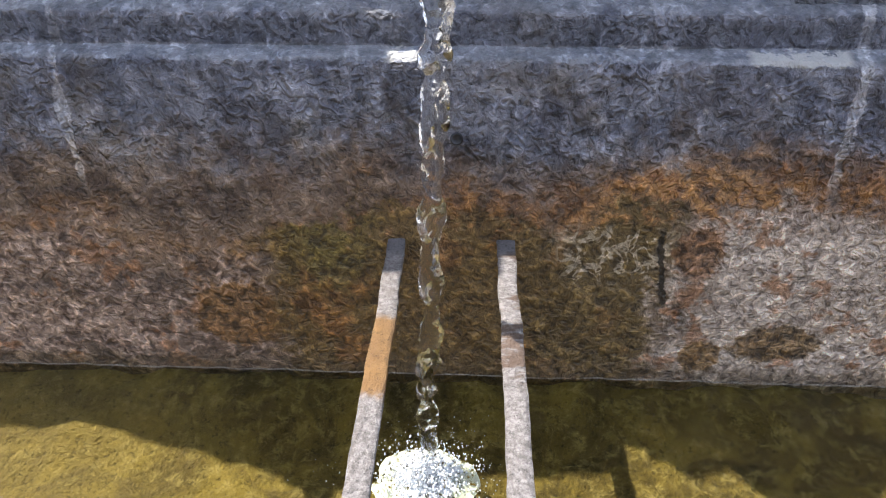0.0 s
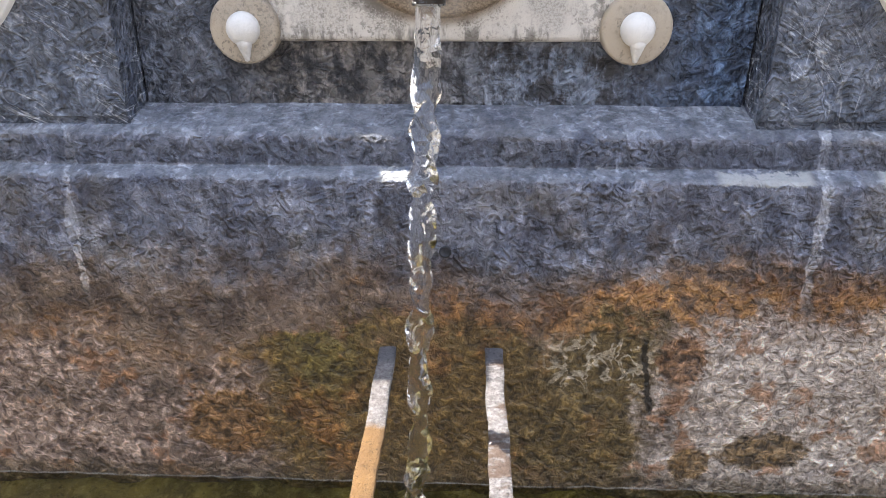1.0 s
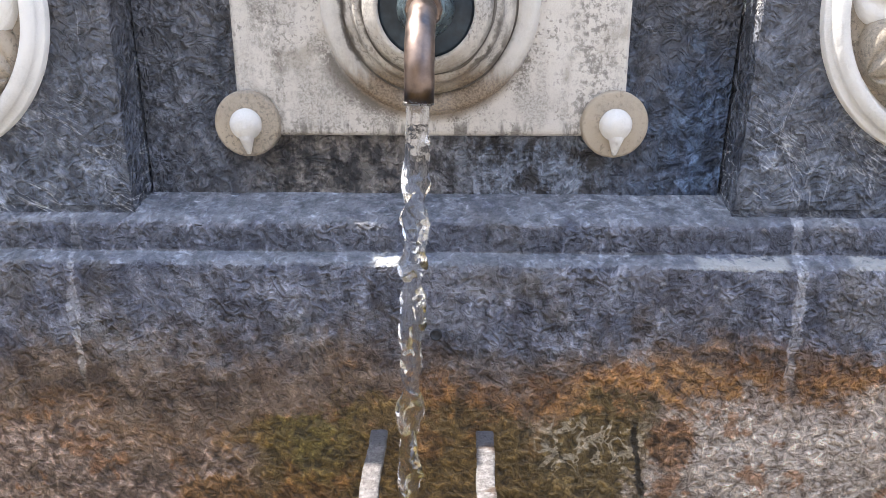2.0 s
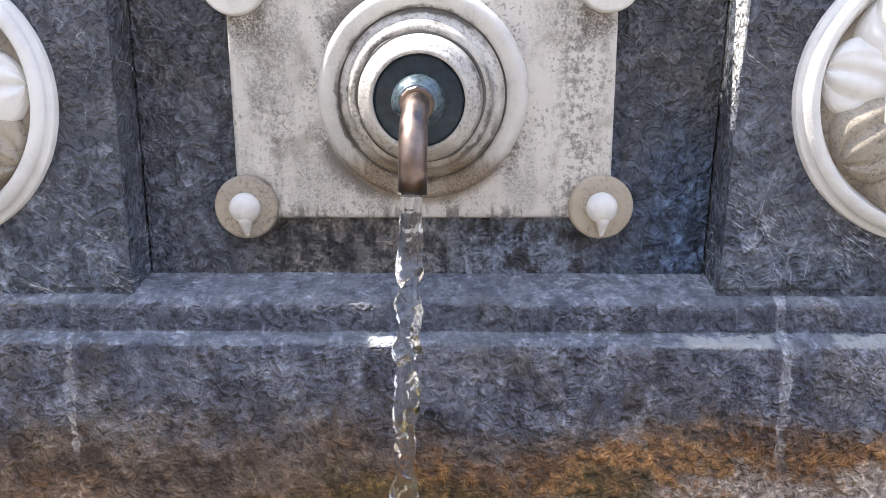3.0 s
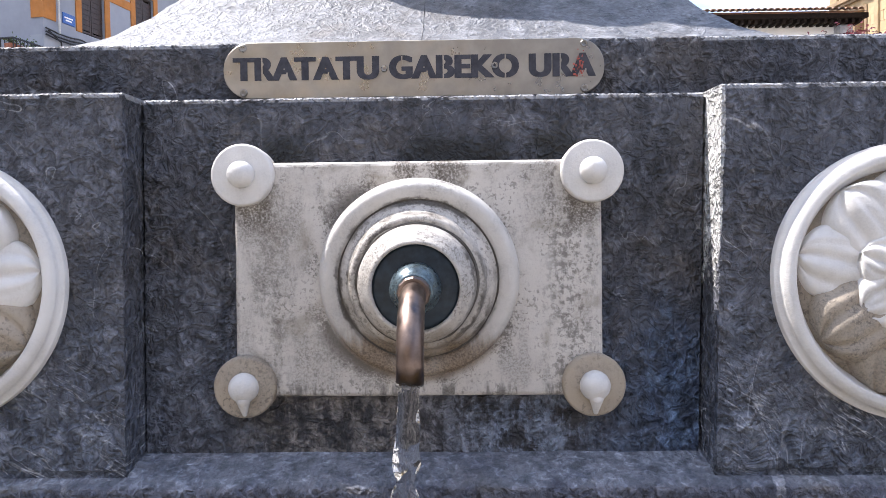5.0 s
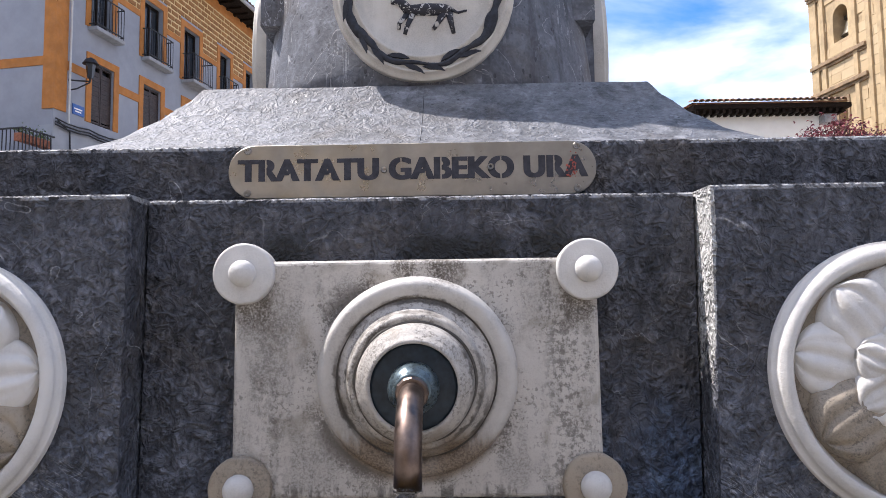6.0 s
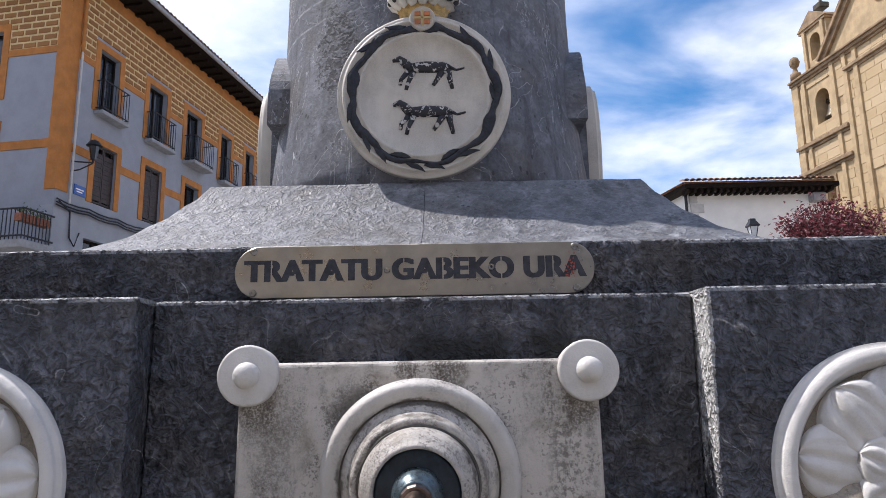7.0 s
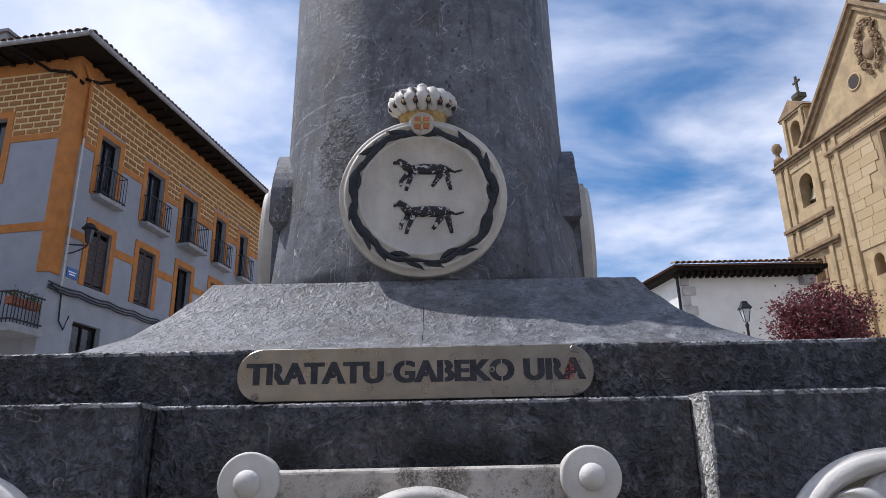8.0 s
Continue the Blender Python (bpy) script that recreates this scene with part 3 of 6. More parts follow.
RED = plain("red_paint_drip", (0.45, 0.10, 0.07), 0.6, 0.0, 0.3, 90.0, 0.1)
GOLD = plain("gilding_worn", (0.52, 0.36, 0.14), 0.5, 0.25, 0.35, 70.0, 0.2)
MORTAR = plain("grey_mortar", (0.30, 0.30, 0.31), 0.9, 0.0, 0.25, 60.0, 0.4)
OCHRE = plain("orange_plaster", (0.41, 0.155, 0.032), 0.85, 0.0, 0.14, 3.0, 0.1)
RENDER_GREY = plain("grey_plaster", (0.275, 0.285, 0.318), 0.9, 0.0, 0.08, 1.6, 0.1)
QUOIN = plain("pale_quoin_stone", (0.50, 0.485, 0.46), 0.9, 0.0, 0.12, 3.0, 0.2)
WHITE = plain("white_plaster", (0.80, 0.785, 0.745), 0.9, 0.0, 0.06, 1.2, 0.1)
BASE_WALL = plain("pale_grey_plaster", (0.30, 0.31, 0.335), 0.9, 0.0, 0.10, 1.2, 0.1)
BRICK_JOINT = plain("pale_mortar_plaster", (0.60, 0.44, 0.22), 0.9, 0.0, 0.12, 5.0, 0.1)
TIMBER = plain("dark_timber", (0.014, 0.009, 0.0065), 0.85, 0.0, 0.4, 8.0, 0.2, 0.15)
SHUTTER = plain("brown_shutter", (0.032, 0.018, 0.014), 0.6, 0.0, 0.3, 9.0, 0.2)
RAIL = plain("black_ironwork", (0.02, 0.02, 0.023), 0.5, 0.3, 0.3, 40.0, 0.1)
TILE = plain("clay_roof_tile", (0.23, 0.135, 0.085), 0.85, 0.0, 0.4, 5.0, 0.3)
ZINC = plain("grey_gutter", (0.30, 0.30, 0.31), 0.5, 0.3, 0.2, 6.0, 0.1)
CONCRETE = plain("balcony_concrete", (0.28, 0.28, 0.285), 0.85, 0.0, 0.15, 6.0, 0.2)
BLUE = plain("blue_enamel", (0.03, 0.10, 0.33), 0.35, 0.0, 0.1, 10.0, 0.05)
TERRACOTTA = plain("terracotta", (0.24, 0.085, 0.045), 0.8, 0.0, 0.3, 20.0, 0.1)
BRONZE = plain("bell_bronze", (0.09, 0.075, 0.05), 0.5, 0.6, 0.3, 10.0, 0.1)
SHADOW_GLASS = plain("dim_window_glass", (0.02, 0.024, 0.03), 0.08, 0.0, 0.2, 3.0, 0.0)
BARK = plain("bark", (0.09, 0.065, 0.05), 0.9, 0.0, 0.4, 30.0, 0.5)
ORANGE = plain("orange_paint", (0.50, 0.17, 0.06), 0.6, 0.0, 0.25, 60.0, 0.1)
OLD_WALL = plain("ochre_plaster", (0.42, 0.36, 0.28), 0.9, 0.0, 0.12, 1.0, 0.1)
LANTERN = plain("lantern_glass", (0.55, 0.56, 0.56), 0.15, 0.0, 0.1, 5.0, 0.0)
PAVING = plain("paving", (0.33, 0.31, 0.28), 0.85, 0.0, 0.2, 1.5, 0.2)


def charge_mat():
    """Black paint worn through to white."""
    mat, n = material("black_white_relief")
    p = n.pos()
    c = n.mix(n.step(n.noise(p, 75.0, 3.0, 0.6, 0.8), 0.56, 0.60), (0.022, 0.022, 0.028), (0.52, 0.50, 0.47))
    n.surface(c, 0.6)
    return mat


CHARGE = charge_mat()


def pieces_mat(name, low, high, rough=0.88, scale=6.0):
    """A material whose tone changes from piece to piece."""
    mat, n = material(name)
    p = n.pos()
    r = n.add("ShaderNodeObjectInfo", 5)
    a = n.noise(p, scale, 5.0, 0.65)
    c = n.mix(n.m("MULTIPLY_ADD", n.m("SUBTRACT", a, 0.5), 0.9, r), low, high)
    n.surface(c, rough, n.bump(a, 0.25, 0.15 / scale))
    return mat


BRICK = pieces_mat("painted_brick", (0.24, 0.105, 0.032), (0.33, 0.150, 0.046), 0.88, 9.0)
ASHLAR = pieces_mat("sandstone_block", (0.45, 0.33, 0.180), (0.52, 0.395, 0.235), 0.9, 3.0)
SAND = plain("sandstone", (0.43, 0.315, 0.175), 0.9, 0.0, 0.2, 1.8, 0.3)
SAND_DARK = plain("weathered_sandstone", (0.27, 0.185, 0.105), 0.9, 0.0, 0.3, 2.5, 0.3)


def leaf_mat(name, a, b):
    mat, n = material(name)
    r = n.add("ShaderNodeNewGeometry", 8)
    c = n.mix(r, a, b)
    s = n.add("ShaderNodeBsdfPrincipled", Base_Color=c, Roughness=0.5)
    t = n.add("ShaderNodeBsdfTranslucent", Color=c)
    n.end(n.add("ShaderNodeMixShader", i0=0.3, i1=s, i2=t))
    return mat


LEAF = leaf_mat("purple_leaves", (0.045, 0.012, 0.018), (0.30, 0.080, 0.090))
GREEN = leaf_mat("green_leaves", (0.04, 0.07, 0.02), (0.10, 0.13, 0.04))


def algae():
    mat, n = material("algae_floor")
    p = n.pos()
    a = n.noise(p, 9.0, 6.0, 0.65, 0.8)
    b = n.noise(p, 48.0, 5.0, 0.7, 0.4)
    c = n.mix(n.step(a, 0.34, 0.66), (0.075, 0.050, 0.010), (0.28, 0.20, 0.045))
    c = n.mix(n.step(b, 0.46, 0.72, 0.0, 0.65), c, (0.46, 0.36, 0.15))
    c = n.mix(n.step(n.noise(p, 16.0, 4.0), 0.55, 0.7, 0.0, 0.7), c, (0.11, 0.075, 0.03))
    c = n.mix(n.step(n.axes(p)[0], -0.15, -0.75, 0.0, 0.4), c, (0.36, 0.27, 0.13))
    c = times(n, c, 0.35, n.step(n.noise(p, 90.0, 5.0, 0.7), 0.46, 0.34, 0.0, 0.7))
    c = times(n, c, 1.6, n.step(n.noise(p, 130.0, 4.0, 0.7), 0.55, 0.70, 0.0, 0.6))
    n.surface(c, 0.9, n.bump(n.m("MULTIPLY_ADD", b, 0.6, n.noise(p, 90.0, 5.0, 0.7)), 1.0, 0.02))
    return mat


ALGAE = algae()


def water_mat():
    mat, n = material("clear_water")
    p = n.pos()
    w = n.m("MULTIPLY_ADD", n.noise(p, 60.0, 3.0, 0.5), 0.4, n.noise(p, 16.0, 3.0, 0.55, 0.6))
    bump = n.bump(w, 0.22, 0.012)
    f = n.add("ShaderNodeFresnel", IOR=1.33, Normal=bump)
    t = n.add("ShaderNodeBsdfTransparent", Color=(0.80, 0.80, 0.66))
    g = n.add("ShaderNodeBsdfGlossy", Color=(1.0, 1.0, 1.0), Roughness=0.04, Normal=bump)
    n.end(n.add("ShaderNodeMixShader", i0=f, i1=t, i2=g))
    return mat


WATER = water_mat()


def jet_mat():
    mat, n = material("falling_water")
    p = n.pos()
    b = n.bump(n.noise(n.scaled(p, (1.0, 1.0, 0.45)), 130.0, 2.0, 0.5, 1.0), 0.25, 0.004)
    n.end(n.add("ShaderNodeBsdfGlass", Color=(1.0, 1.0, 1.0), Roughness=0.0, IOR=1.33, Normal=b))
    return mat


JET = jet_mat()


def foam_mat():
    """White froth with gaps between the bubbles."""
    mat, n = material("white_froth")
    p = n.pos()
    s = n.add("ShaderNodeBsdfPrincipled", Base_Color=(0.62, 0.65, 0.68), Roughness=0.4)
    t = n.add("ShaderNodeBsdfTransparent", Color=(1.0, 1.0, 1.0))
    n.end(n.add("ShaderNodeMixShader", i0=n.step(n.noise(p, 130.0, 4.0, 0.65), 0.34, 0.50), i1=t, i2=s))
    return mat


FOAM = foam_mat()

# ---- building blocks ----


def thing(name, label, category, group="", kind="", at=(0, 0, 0), rz=0.0):
    e = tagged(new(name), label, category, group, kind)
    e.matrix_world = pose(*at, 0, 0, rz)
    return e


def part(name, bm, mat, parent, label="", smooth=False):
    me = bpy.data.meshes.new(name)
    bmesh.ops.recalc_face_normals(bm, faces=bm.faces[:])
    for f in bm.faces:
        f.smooth = smooth
    bm.to_mesh(me)
    bm.free()
    me.materials.append(mat)
    ob = new(name, me)
    if parent is not None:
        ob.parent = parent
    if label:
        ob["label"] = label
    return ob


def box(bm, x0, x1, y0, y1, z0, z1, bevel=0.0, m=None):
    vs = bmesh.ops.create_cube(bm, size=1)["verts"]
    t = Matrix.LocRotScale(((x0 + x1) / 2, (y0 + y1) / 2, (z0 + z1) / 2), None, (abs(x1 - x0), abs(y1 - y0), abs(z1 - z0)))
    bmesh.ops.transform(bm, matrix=(m @ t if m else t), verts=vs)
    if bevel:
        es = list({e for v in vs for e in v.link_edges})
        bmesh.ops.bevel(bm, geom=es, offset=bevel, segments=2, affect="EDGES", profile=0.6)
    return bm


def lathe(bm, profile, m, seg=64, wobble=0.0):
    """Turns (radius, height) pairs round the local z axis of the pose m; both ends are closed."""
    rings = []
    for k, (r, h) in enumerate(profile):
        ring = []
        for i in range(seg):
            a = 2 * math.pi * i / seg
            q = 1 + wobble * noise.noise(Vector((math.cos(a) * 2, math.sin(a) * 2, h * 9)))
            ring.append(bm.verts.new(m @ Vector((r * q * math.cos(a), r * q * math.sin(a), h))))
        rings.append(ring)
    for a, b in zip(rings, rings[1:]):
        for i in range(seg):
            bm.faces.new((a[i], a[(i + 1) % seg], b[(i + 1) % seg], b[i]))
    bm.faces.new(rings[0][::-1])
    bm.faces.new(rings[-1])
    return bm


def grid(bm, nu, nv, f, close_u=False):
    vs = [[bm.verts.new(f(i / nu, j / nv)) for j in range(nv + 1)] for i in range(nu + (0 if close_u else 1))]
    for i in range(nu):
        k = (i + 1) % len(vs)
        for j in range(nv):
            bm.faces.new((vs[i][j], vs[k][j], vs[k][j + 1], vs[i][j + 1]))
    return vs


def dense(line, step):
    out = []
    for a, b in zip(line, line[1:]):
        k = max(1, round(math.dist(a, b) / step))
        out += [tuple(p + (q - p) * i / k for p, q in zip(a, b)) for i in range(k)]
    return out + [line[-1]]


def rugged(p, amp, seed=0.0):
    """A small shift of a stone's skin, coarse and fine, with bites out of it here and there."""
    v = Vector(p)
    a = noise.noise(v * 9 + Vector((seed, 0, 0))) * 0.9 + noise.noise(v * 34 + Vector((0, seed, 0))) * 0.6 + noise.noise(v * 90) * 0.35
    return a * amp


def long_stone(name, line, x0, x1, y_back, mat, parent, amp=0.0016, step=0.012, seed=0.0, shape=None, label=""):
    """A stone with the front line of (y, z) pairs, bottom to top, carried from x0 to x1; shape(x, y, z) may bend it."""
    bm = bmesh.new()
    prof = dense(line, step)
    nx = max(2, round((x1 - x0) / step))

    def place(x, y, z):
        if shape:
            x, y, z = shape(x, y, z)
        d = rugged((x, y, z), amp, seed)
        return Vector((x, y - d, z + 0.5 * d))
    cols = []
    for i in range(nx + 1):
        x = x0 + (x1 - x0) * i / nx
        front = [bm.verts.new(place(x, y, z)) for y, z in prof]
        q0, q1 = place(x, *prof[0]), place(x, *prof[-1])
        cols.append(front + [bm.verts.new((q1.x, y_back, q1.z)), bm.verts.new((q0.x, y_back, q0.z))])
    for a, b in zip(cols, cols[1:]):
        for j in range(len(a)):
            k = (j + 1) % len(a)
            bm.faces.new((a[j], b[j], b[k], a[k]))
    bm.faces.new(cols[0])
    bm.faces.new(cols[-1][::-1])
    return part(name, bm, mat, parent, label)


def sphere(bm, c, r, sub=2, squash=(1, 1, 1)):
    vs = bmesh.ops.create_icosphere(bm, subdivisions=sub, radius=r)["verts"]
    bmesh.ops.transform(bm, matrix=Matrix.LocRotScale(c, None, squash), verts=vs)


def tube(bm, pts, r, seg=10, cap=True, across=None):
    """A round bar along points; r is one radius or one for each point."""
    rs = r if isinstance(r, (list, tuple)) else [r] * len(pts)
    pts = [Vector(p) for p in pts]
    rings = []
    for i, p in enumerate(pts):
        d = (pts[min(i + 1, len(pts) - 1)] - pts[max(i - 1, 0)]).normalized()
        side = (Vector(across) if across else d.cross(Vector((0.013, 0.02, 1)) if abs(d.z) < 0.9 else Vector((1, 0.02, 0)))).normalized()
        other = side.cross(d)
        rings.append([bm.verts.new(p + rs[i] * (side * math.cos(2 * math.pi * k / seg) + other * math.sin(2 * math.pi * k / seg))) for k in range(seg)])
    for a, b in zip(rings, rings[1:]):
        for k in range(seg):
            bm.faces.new((a[k], a[(k + 1) % seg], b[(k + 1) % seg], b[k]))
    if cap:
        bm.faces.new(rings[0][::-1])
        bm.faces.new(rings[-1])


FRONT = pose(0, 0, 0, 90)  # local z looks out of the fountain's front

# ---- ground ----
bm = bmesh.new()
box(bm, -900, 900, -900, 900, -0.75, -0.35)
tagged(part("ground", bm, PAVING, None), "pale stone paving of the square round the fountain", "ground", kind="structure")

# ---- fountain body ----
fountain = thing("fountain", "blue-grey limestone fountain monument with rust and moss stains", "fountain")
W = 1.0
WALL = [(-0.207, -0.02), (-0.206, 0.25), (-0.202, 0.45), (-0.193, 0.63), (-0.185, 0.72), (-0.183, 0.742), (-0.1805, 0.751), (-0.1765, 0.756), (-0.150, 0.765)]
BENCH = [(-0.153, 0.757), (-0.155, 0.768), (-0.1545, 0.797), (-0.1525, 0.8035), (-0.147, 0.8075), (-0.138, 0.812), (-0.060, 0.834)]


def grooved(x, y, z):
    """Sinks the skin a little along the upright joints."""
    d = min(abs(x + 0.505), abs(x - 0.51))
    return x, y + (0.004 * max(0.0, 1 - d / 0.010) if z > 0.6 else 0.0), z


JOINTS = [-W - 0.05, -0.505, 0.51, W + 0.05]
for k, (a, b) in enumerate(zip(JOINTS, JOINTS[1:])):
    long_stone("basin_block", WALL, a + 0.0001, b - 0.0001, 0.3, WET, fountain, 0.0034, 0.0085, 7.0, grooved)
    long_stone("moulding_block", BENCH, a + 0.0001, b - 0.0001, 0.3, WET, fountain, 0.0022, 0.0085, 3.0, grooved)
for x in JOINTS[1:3]:
    bm = bmesh.new()
    box(bm, x - 0.01, x + 0.01, -0.15, 0.2, 0.0, 0.80)
    part("mortar", bm, MORTAR, fountain)
bm = bmesh.new()
lathe(bm, [(0.0085, -0.002), (0.0085, 0.0022), (0.0062, 0.0020), (0.0056, -0.001), (0.001, -0.001)], pose(0.013, -0.1935, 0.655, 90), 20)
part("bolt_hole", bm, INK, fountain, "dark round hole in the block", True)
# the battered panel between the pilasters, with an open joint on each side


def between(x, y, z):
    k = (z - 0.81) / 0.57
    return x / 0.47 * (0.4185 + 0.017 * k if x < 0 else 0.4205 + 0.027 * k), y, z


long_stone("panel", [(-0.0765, 0.815), (-0.020, 1.370), (-0.0192, 1.3755), (-0.0165, 1.3785), (0.03, 1.379)], -0.47, 0.47, 0.25, GREY_PANEL, fountain, 0.0013, 0.011, 11.0, between)


def splay(left):
    def f(x, y, z):
        k = (z - 0.81) / 0.57
        inner = 0.423 + (0.017 if left else 0.027) * k
        s = 0.0 if left else 0.002
        t = (abs(x) - 0.423) / (W - 0.423)
        return (-1 if left else 1) * (inner + s + t * (W - inner)), y, z
    return f


PIL = [(-0.1330, 0.809), (-0.1340, 0.8225), (-0.1372, 0.8255), (-0.1365, 0.836), (-0.0825, 1.370), (-0.0815, 1.3765), (-0.0785, 1.3795), (0.03, 1.381)]
long_stone("pilaster", PIL, -W, -0.423, 0.25, GREY_EDGE, fountain, 0.0013, 0.011, 21.0, splay(True))
long_stone("pilaster", PIL, 0.423, W, 0.25, GREY_EDGE, fountain, 0.0013, 0.011, 31.0, splay(False))
long_stone("cornice", [(0.032, 1.365), (0.031, 1.470), (0.0318, 1.4755), (0.0345, 1.4785), (0.10, 1.480)], -W, W, 1.7, GREY, fountain, 0.0015, 0.011, 41.0)
bm = bmesh.new()
box(bm, -W, W, 0.25, 1.75, -0.1, 1.37)
part("core", bm, GREY, fountain)

# the hipped cap with hollow slopes, in two stones with a joint down the front
AXIS = 0.87
for side in (-1, 1):
    bm = bmesh.new()

    def cap(u, v, side=side):
        # u runs once round the half outline, v from the foot to the top
        hx = 0.678 + (0.500 - 0.678) * v
        y0, y1 = 0.060 + (0.385 - 0.060) * v, 1.68 + (1.355 - 1.68) * v
        z = 1.478 + 0.217 * (0.42 * v + 0.58 * v ** 2.1)
        total = 2 * hx + (y1 - y0)
        d = u * total
        if d < hx:
            p = (d, y0)
        elif d < hx + y1 - y0:
            p = (hx, y0 + d - hx)
        else:
            p = (hx - (d - hx - (y1 - y0)), y1)
        q = Vector((side * max(p[0], 0.0005), p[1], z))
        return q + Vector((0, 0, rugged(q, 0.0016, side * 3.0)))
    vs = grid(bm, 150, 26, cap)
    bm.faces.new([c[-1] for c in vs])
    bm.faces.new([c[0] for c in vs][::-1])
    part("cap_stone", bm, CAP, fountain, "hammered grey limestone slope")

# column with a flared foot
bm = bmesh.new()
lathe(bm, [(0.40, 1.68), (0.478, 1.69), (0.474, 1.75), (0.462, 1.86), (0.449, 1.98), (0.439, 2.12), (0.434, 2.30), (0.431, 2.6), (0.428, 3.2), (0.424, 4.2), (0.42, 4.8)],
      Matrix.Translation((0, AXIS, 0)), 200, 0.003)
part("column", bm, SHAFT, fountain, "veined grey limestone shaft", True)
# pads that carry the round shields, one on each side of the column
def arched(bm, m, half, zc, z0, front, back):
    """A block with a round head, its face at the distance front from the column's axis."""
    pts = [(-half, z0)] + [(-half * math.cos(a), zc + half * math.sin(a)) for a in [math.pi * i / 24 for i in range(25)]] + [(half, z0)]
    fr = [bm.verts.new(m @ Vector((x, -front, z))) for x, z in pts]
    bk = [bm.verts.new(m @ Vector((x, -back, z))) for x, z in pts]
    bm.faces.new(fr), bm.faces.new(bk[::-1])
    for i in range(len(pts)):
        j = (i + 1) % len(pts)
        bm.faces.new((fr[i], bk[i], bk[j], fr[j]))


for k in range(4):
    m = Matrix.Translation((0, AXIS, 0)) @ pose(0, 0, 0, 0, 0, 90 * k)
    bm = bmesh.new()
    if k in (0, 2):
        arched(bm, m, 0.13, 1.92, 1.69, 0.470, 0.30)
    else:
        arched(bm, m, 0.235, 1.990, 1.945, 0.442, 0.28)
        arched(bm, m, 0.075, 2.175, 1.69, 0.470, 0.30)
    part("shield_pad", bm, SHAFT, fountain)

# ---- basin and water ----
basin = thing("basin", "stone fountain basin with yellow-green algae on its floor", "basin")
bm = bmesh.new()


def floor_at(u, v):
    x, y = -1.3 + 2.6 * u, -0.95 + 0.77 * v
    edge = max(0.0, 1 - abs(y + 0.21) / 0.16)
    z = 0.190 + 0.042 * edge * edge * (3 - 2 * edge) + 0.016 * noise.noise(Vector((x * 5, y * 5, 1))) + 0.012 * noise.noise(Vector((x * 17, y * 17, 4))) + 0.006 * noise.noise(Vector((x * 50, y * 50, 2)))
    return Vector((x, y, z))


grid(bm, 150, 60, floor_at)
part("basin_floor", bm, ALGAE, basin, "algae-covered floor under clear water", True)
for a, b, c, d in ((-1.36, 1.36, -1.0, -0.88), (-1.36, -1.24, -0.88, 0.3), (1.24, 1.36, -0.88, 0.3)):
    bm = bmesh.new()
    box(bm, a, b, c, d, -0.4, 0.494, 0.015)
    part("rim", bm, GREY, basin)
bm = bmesh.new()
HIT = Vector((-0.020, -0.392))


def water_at(u, v):
    x, y = -1.24 + 2.48 * u, -0.88 + 0.69 * v
    d = math.hypot(x - HIT.x, y - HIT.y)
    z = 0.245 + 0.0035 * math.cos(d * 95) * math.exp(-d * 5) + 0.0012 * noise.noise(Vector((x * 14, y * 14, 0)))
    return Vector((x, y, z))


grid(bm, 220, 70, water_at)
tagged(part("water", bm, WATER, None, "", True), "clear shallow water in the fountain basin", "water", kind="structure")

# two flat iron bars to stand jugs on
for x0, x1 in ((-0.0705, -0.060), (0.0835, 0.0845)):
    bar = thing("jug_bar", "flat iron jug bar with rust and white lime" if x0 < 0 else "flat iron jug bar crusted with white lime", "bar", "bars over the basin")
    bm = bmesh.new()

    def bar_at(u, v, x0=x0, x1=x1):
        y = -0.17 - 0.76 * u
        a = 2 * math.pi * v
        cx = x0 + (x1 - x0) * u + 0.0025 * noise.noise(Vector((y * 9, x0 * 50, 0)))
        w, h = 0.0128, 0.0045
        c, s = math.cos(a), math.sin(a)
        r = max(abs(c), abs(s))
        q = Vector((cx + w * c / r ** 0.85, y, 0.4985 + h * s / r ** 0.85))
        return q + Vector((0, 0, 1)) * rugged(q, 0.0016, 5) + Vector((1, 0, 0)) * rugged(q * 1.6, 0.0016, 9)
    vs = grid(bm, 110, 16, bar_at)
    bm.faces.new([c for c in vs[0][:-1]]), bm.faces.new([c for c in vs[-1][:-1]][::-1])
    bmesh.ops.remove_doubles(bm, verts=bm.verts[:], dist=0.0003)
    part("flat_bar", bm, IRON, bar, "", True)

# ---- spout ----
spout = thing("spout_plate", "weathered white marble spout plate with round boss and corner bolts", "fountain spout")
LEAN = math.degrees(math.atan(0.06))
PM = pose(0, -0.0615, 1.094, 90 - LEAN * 0.5)   # plate's frame: x right, y up, z out


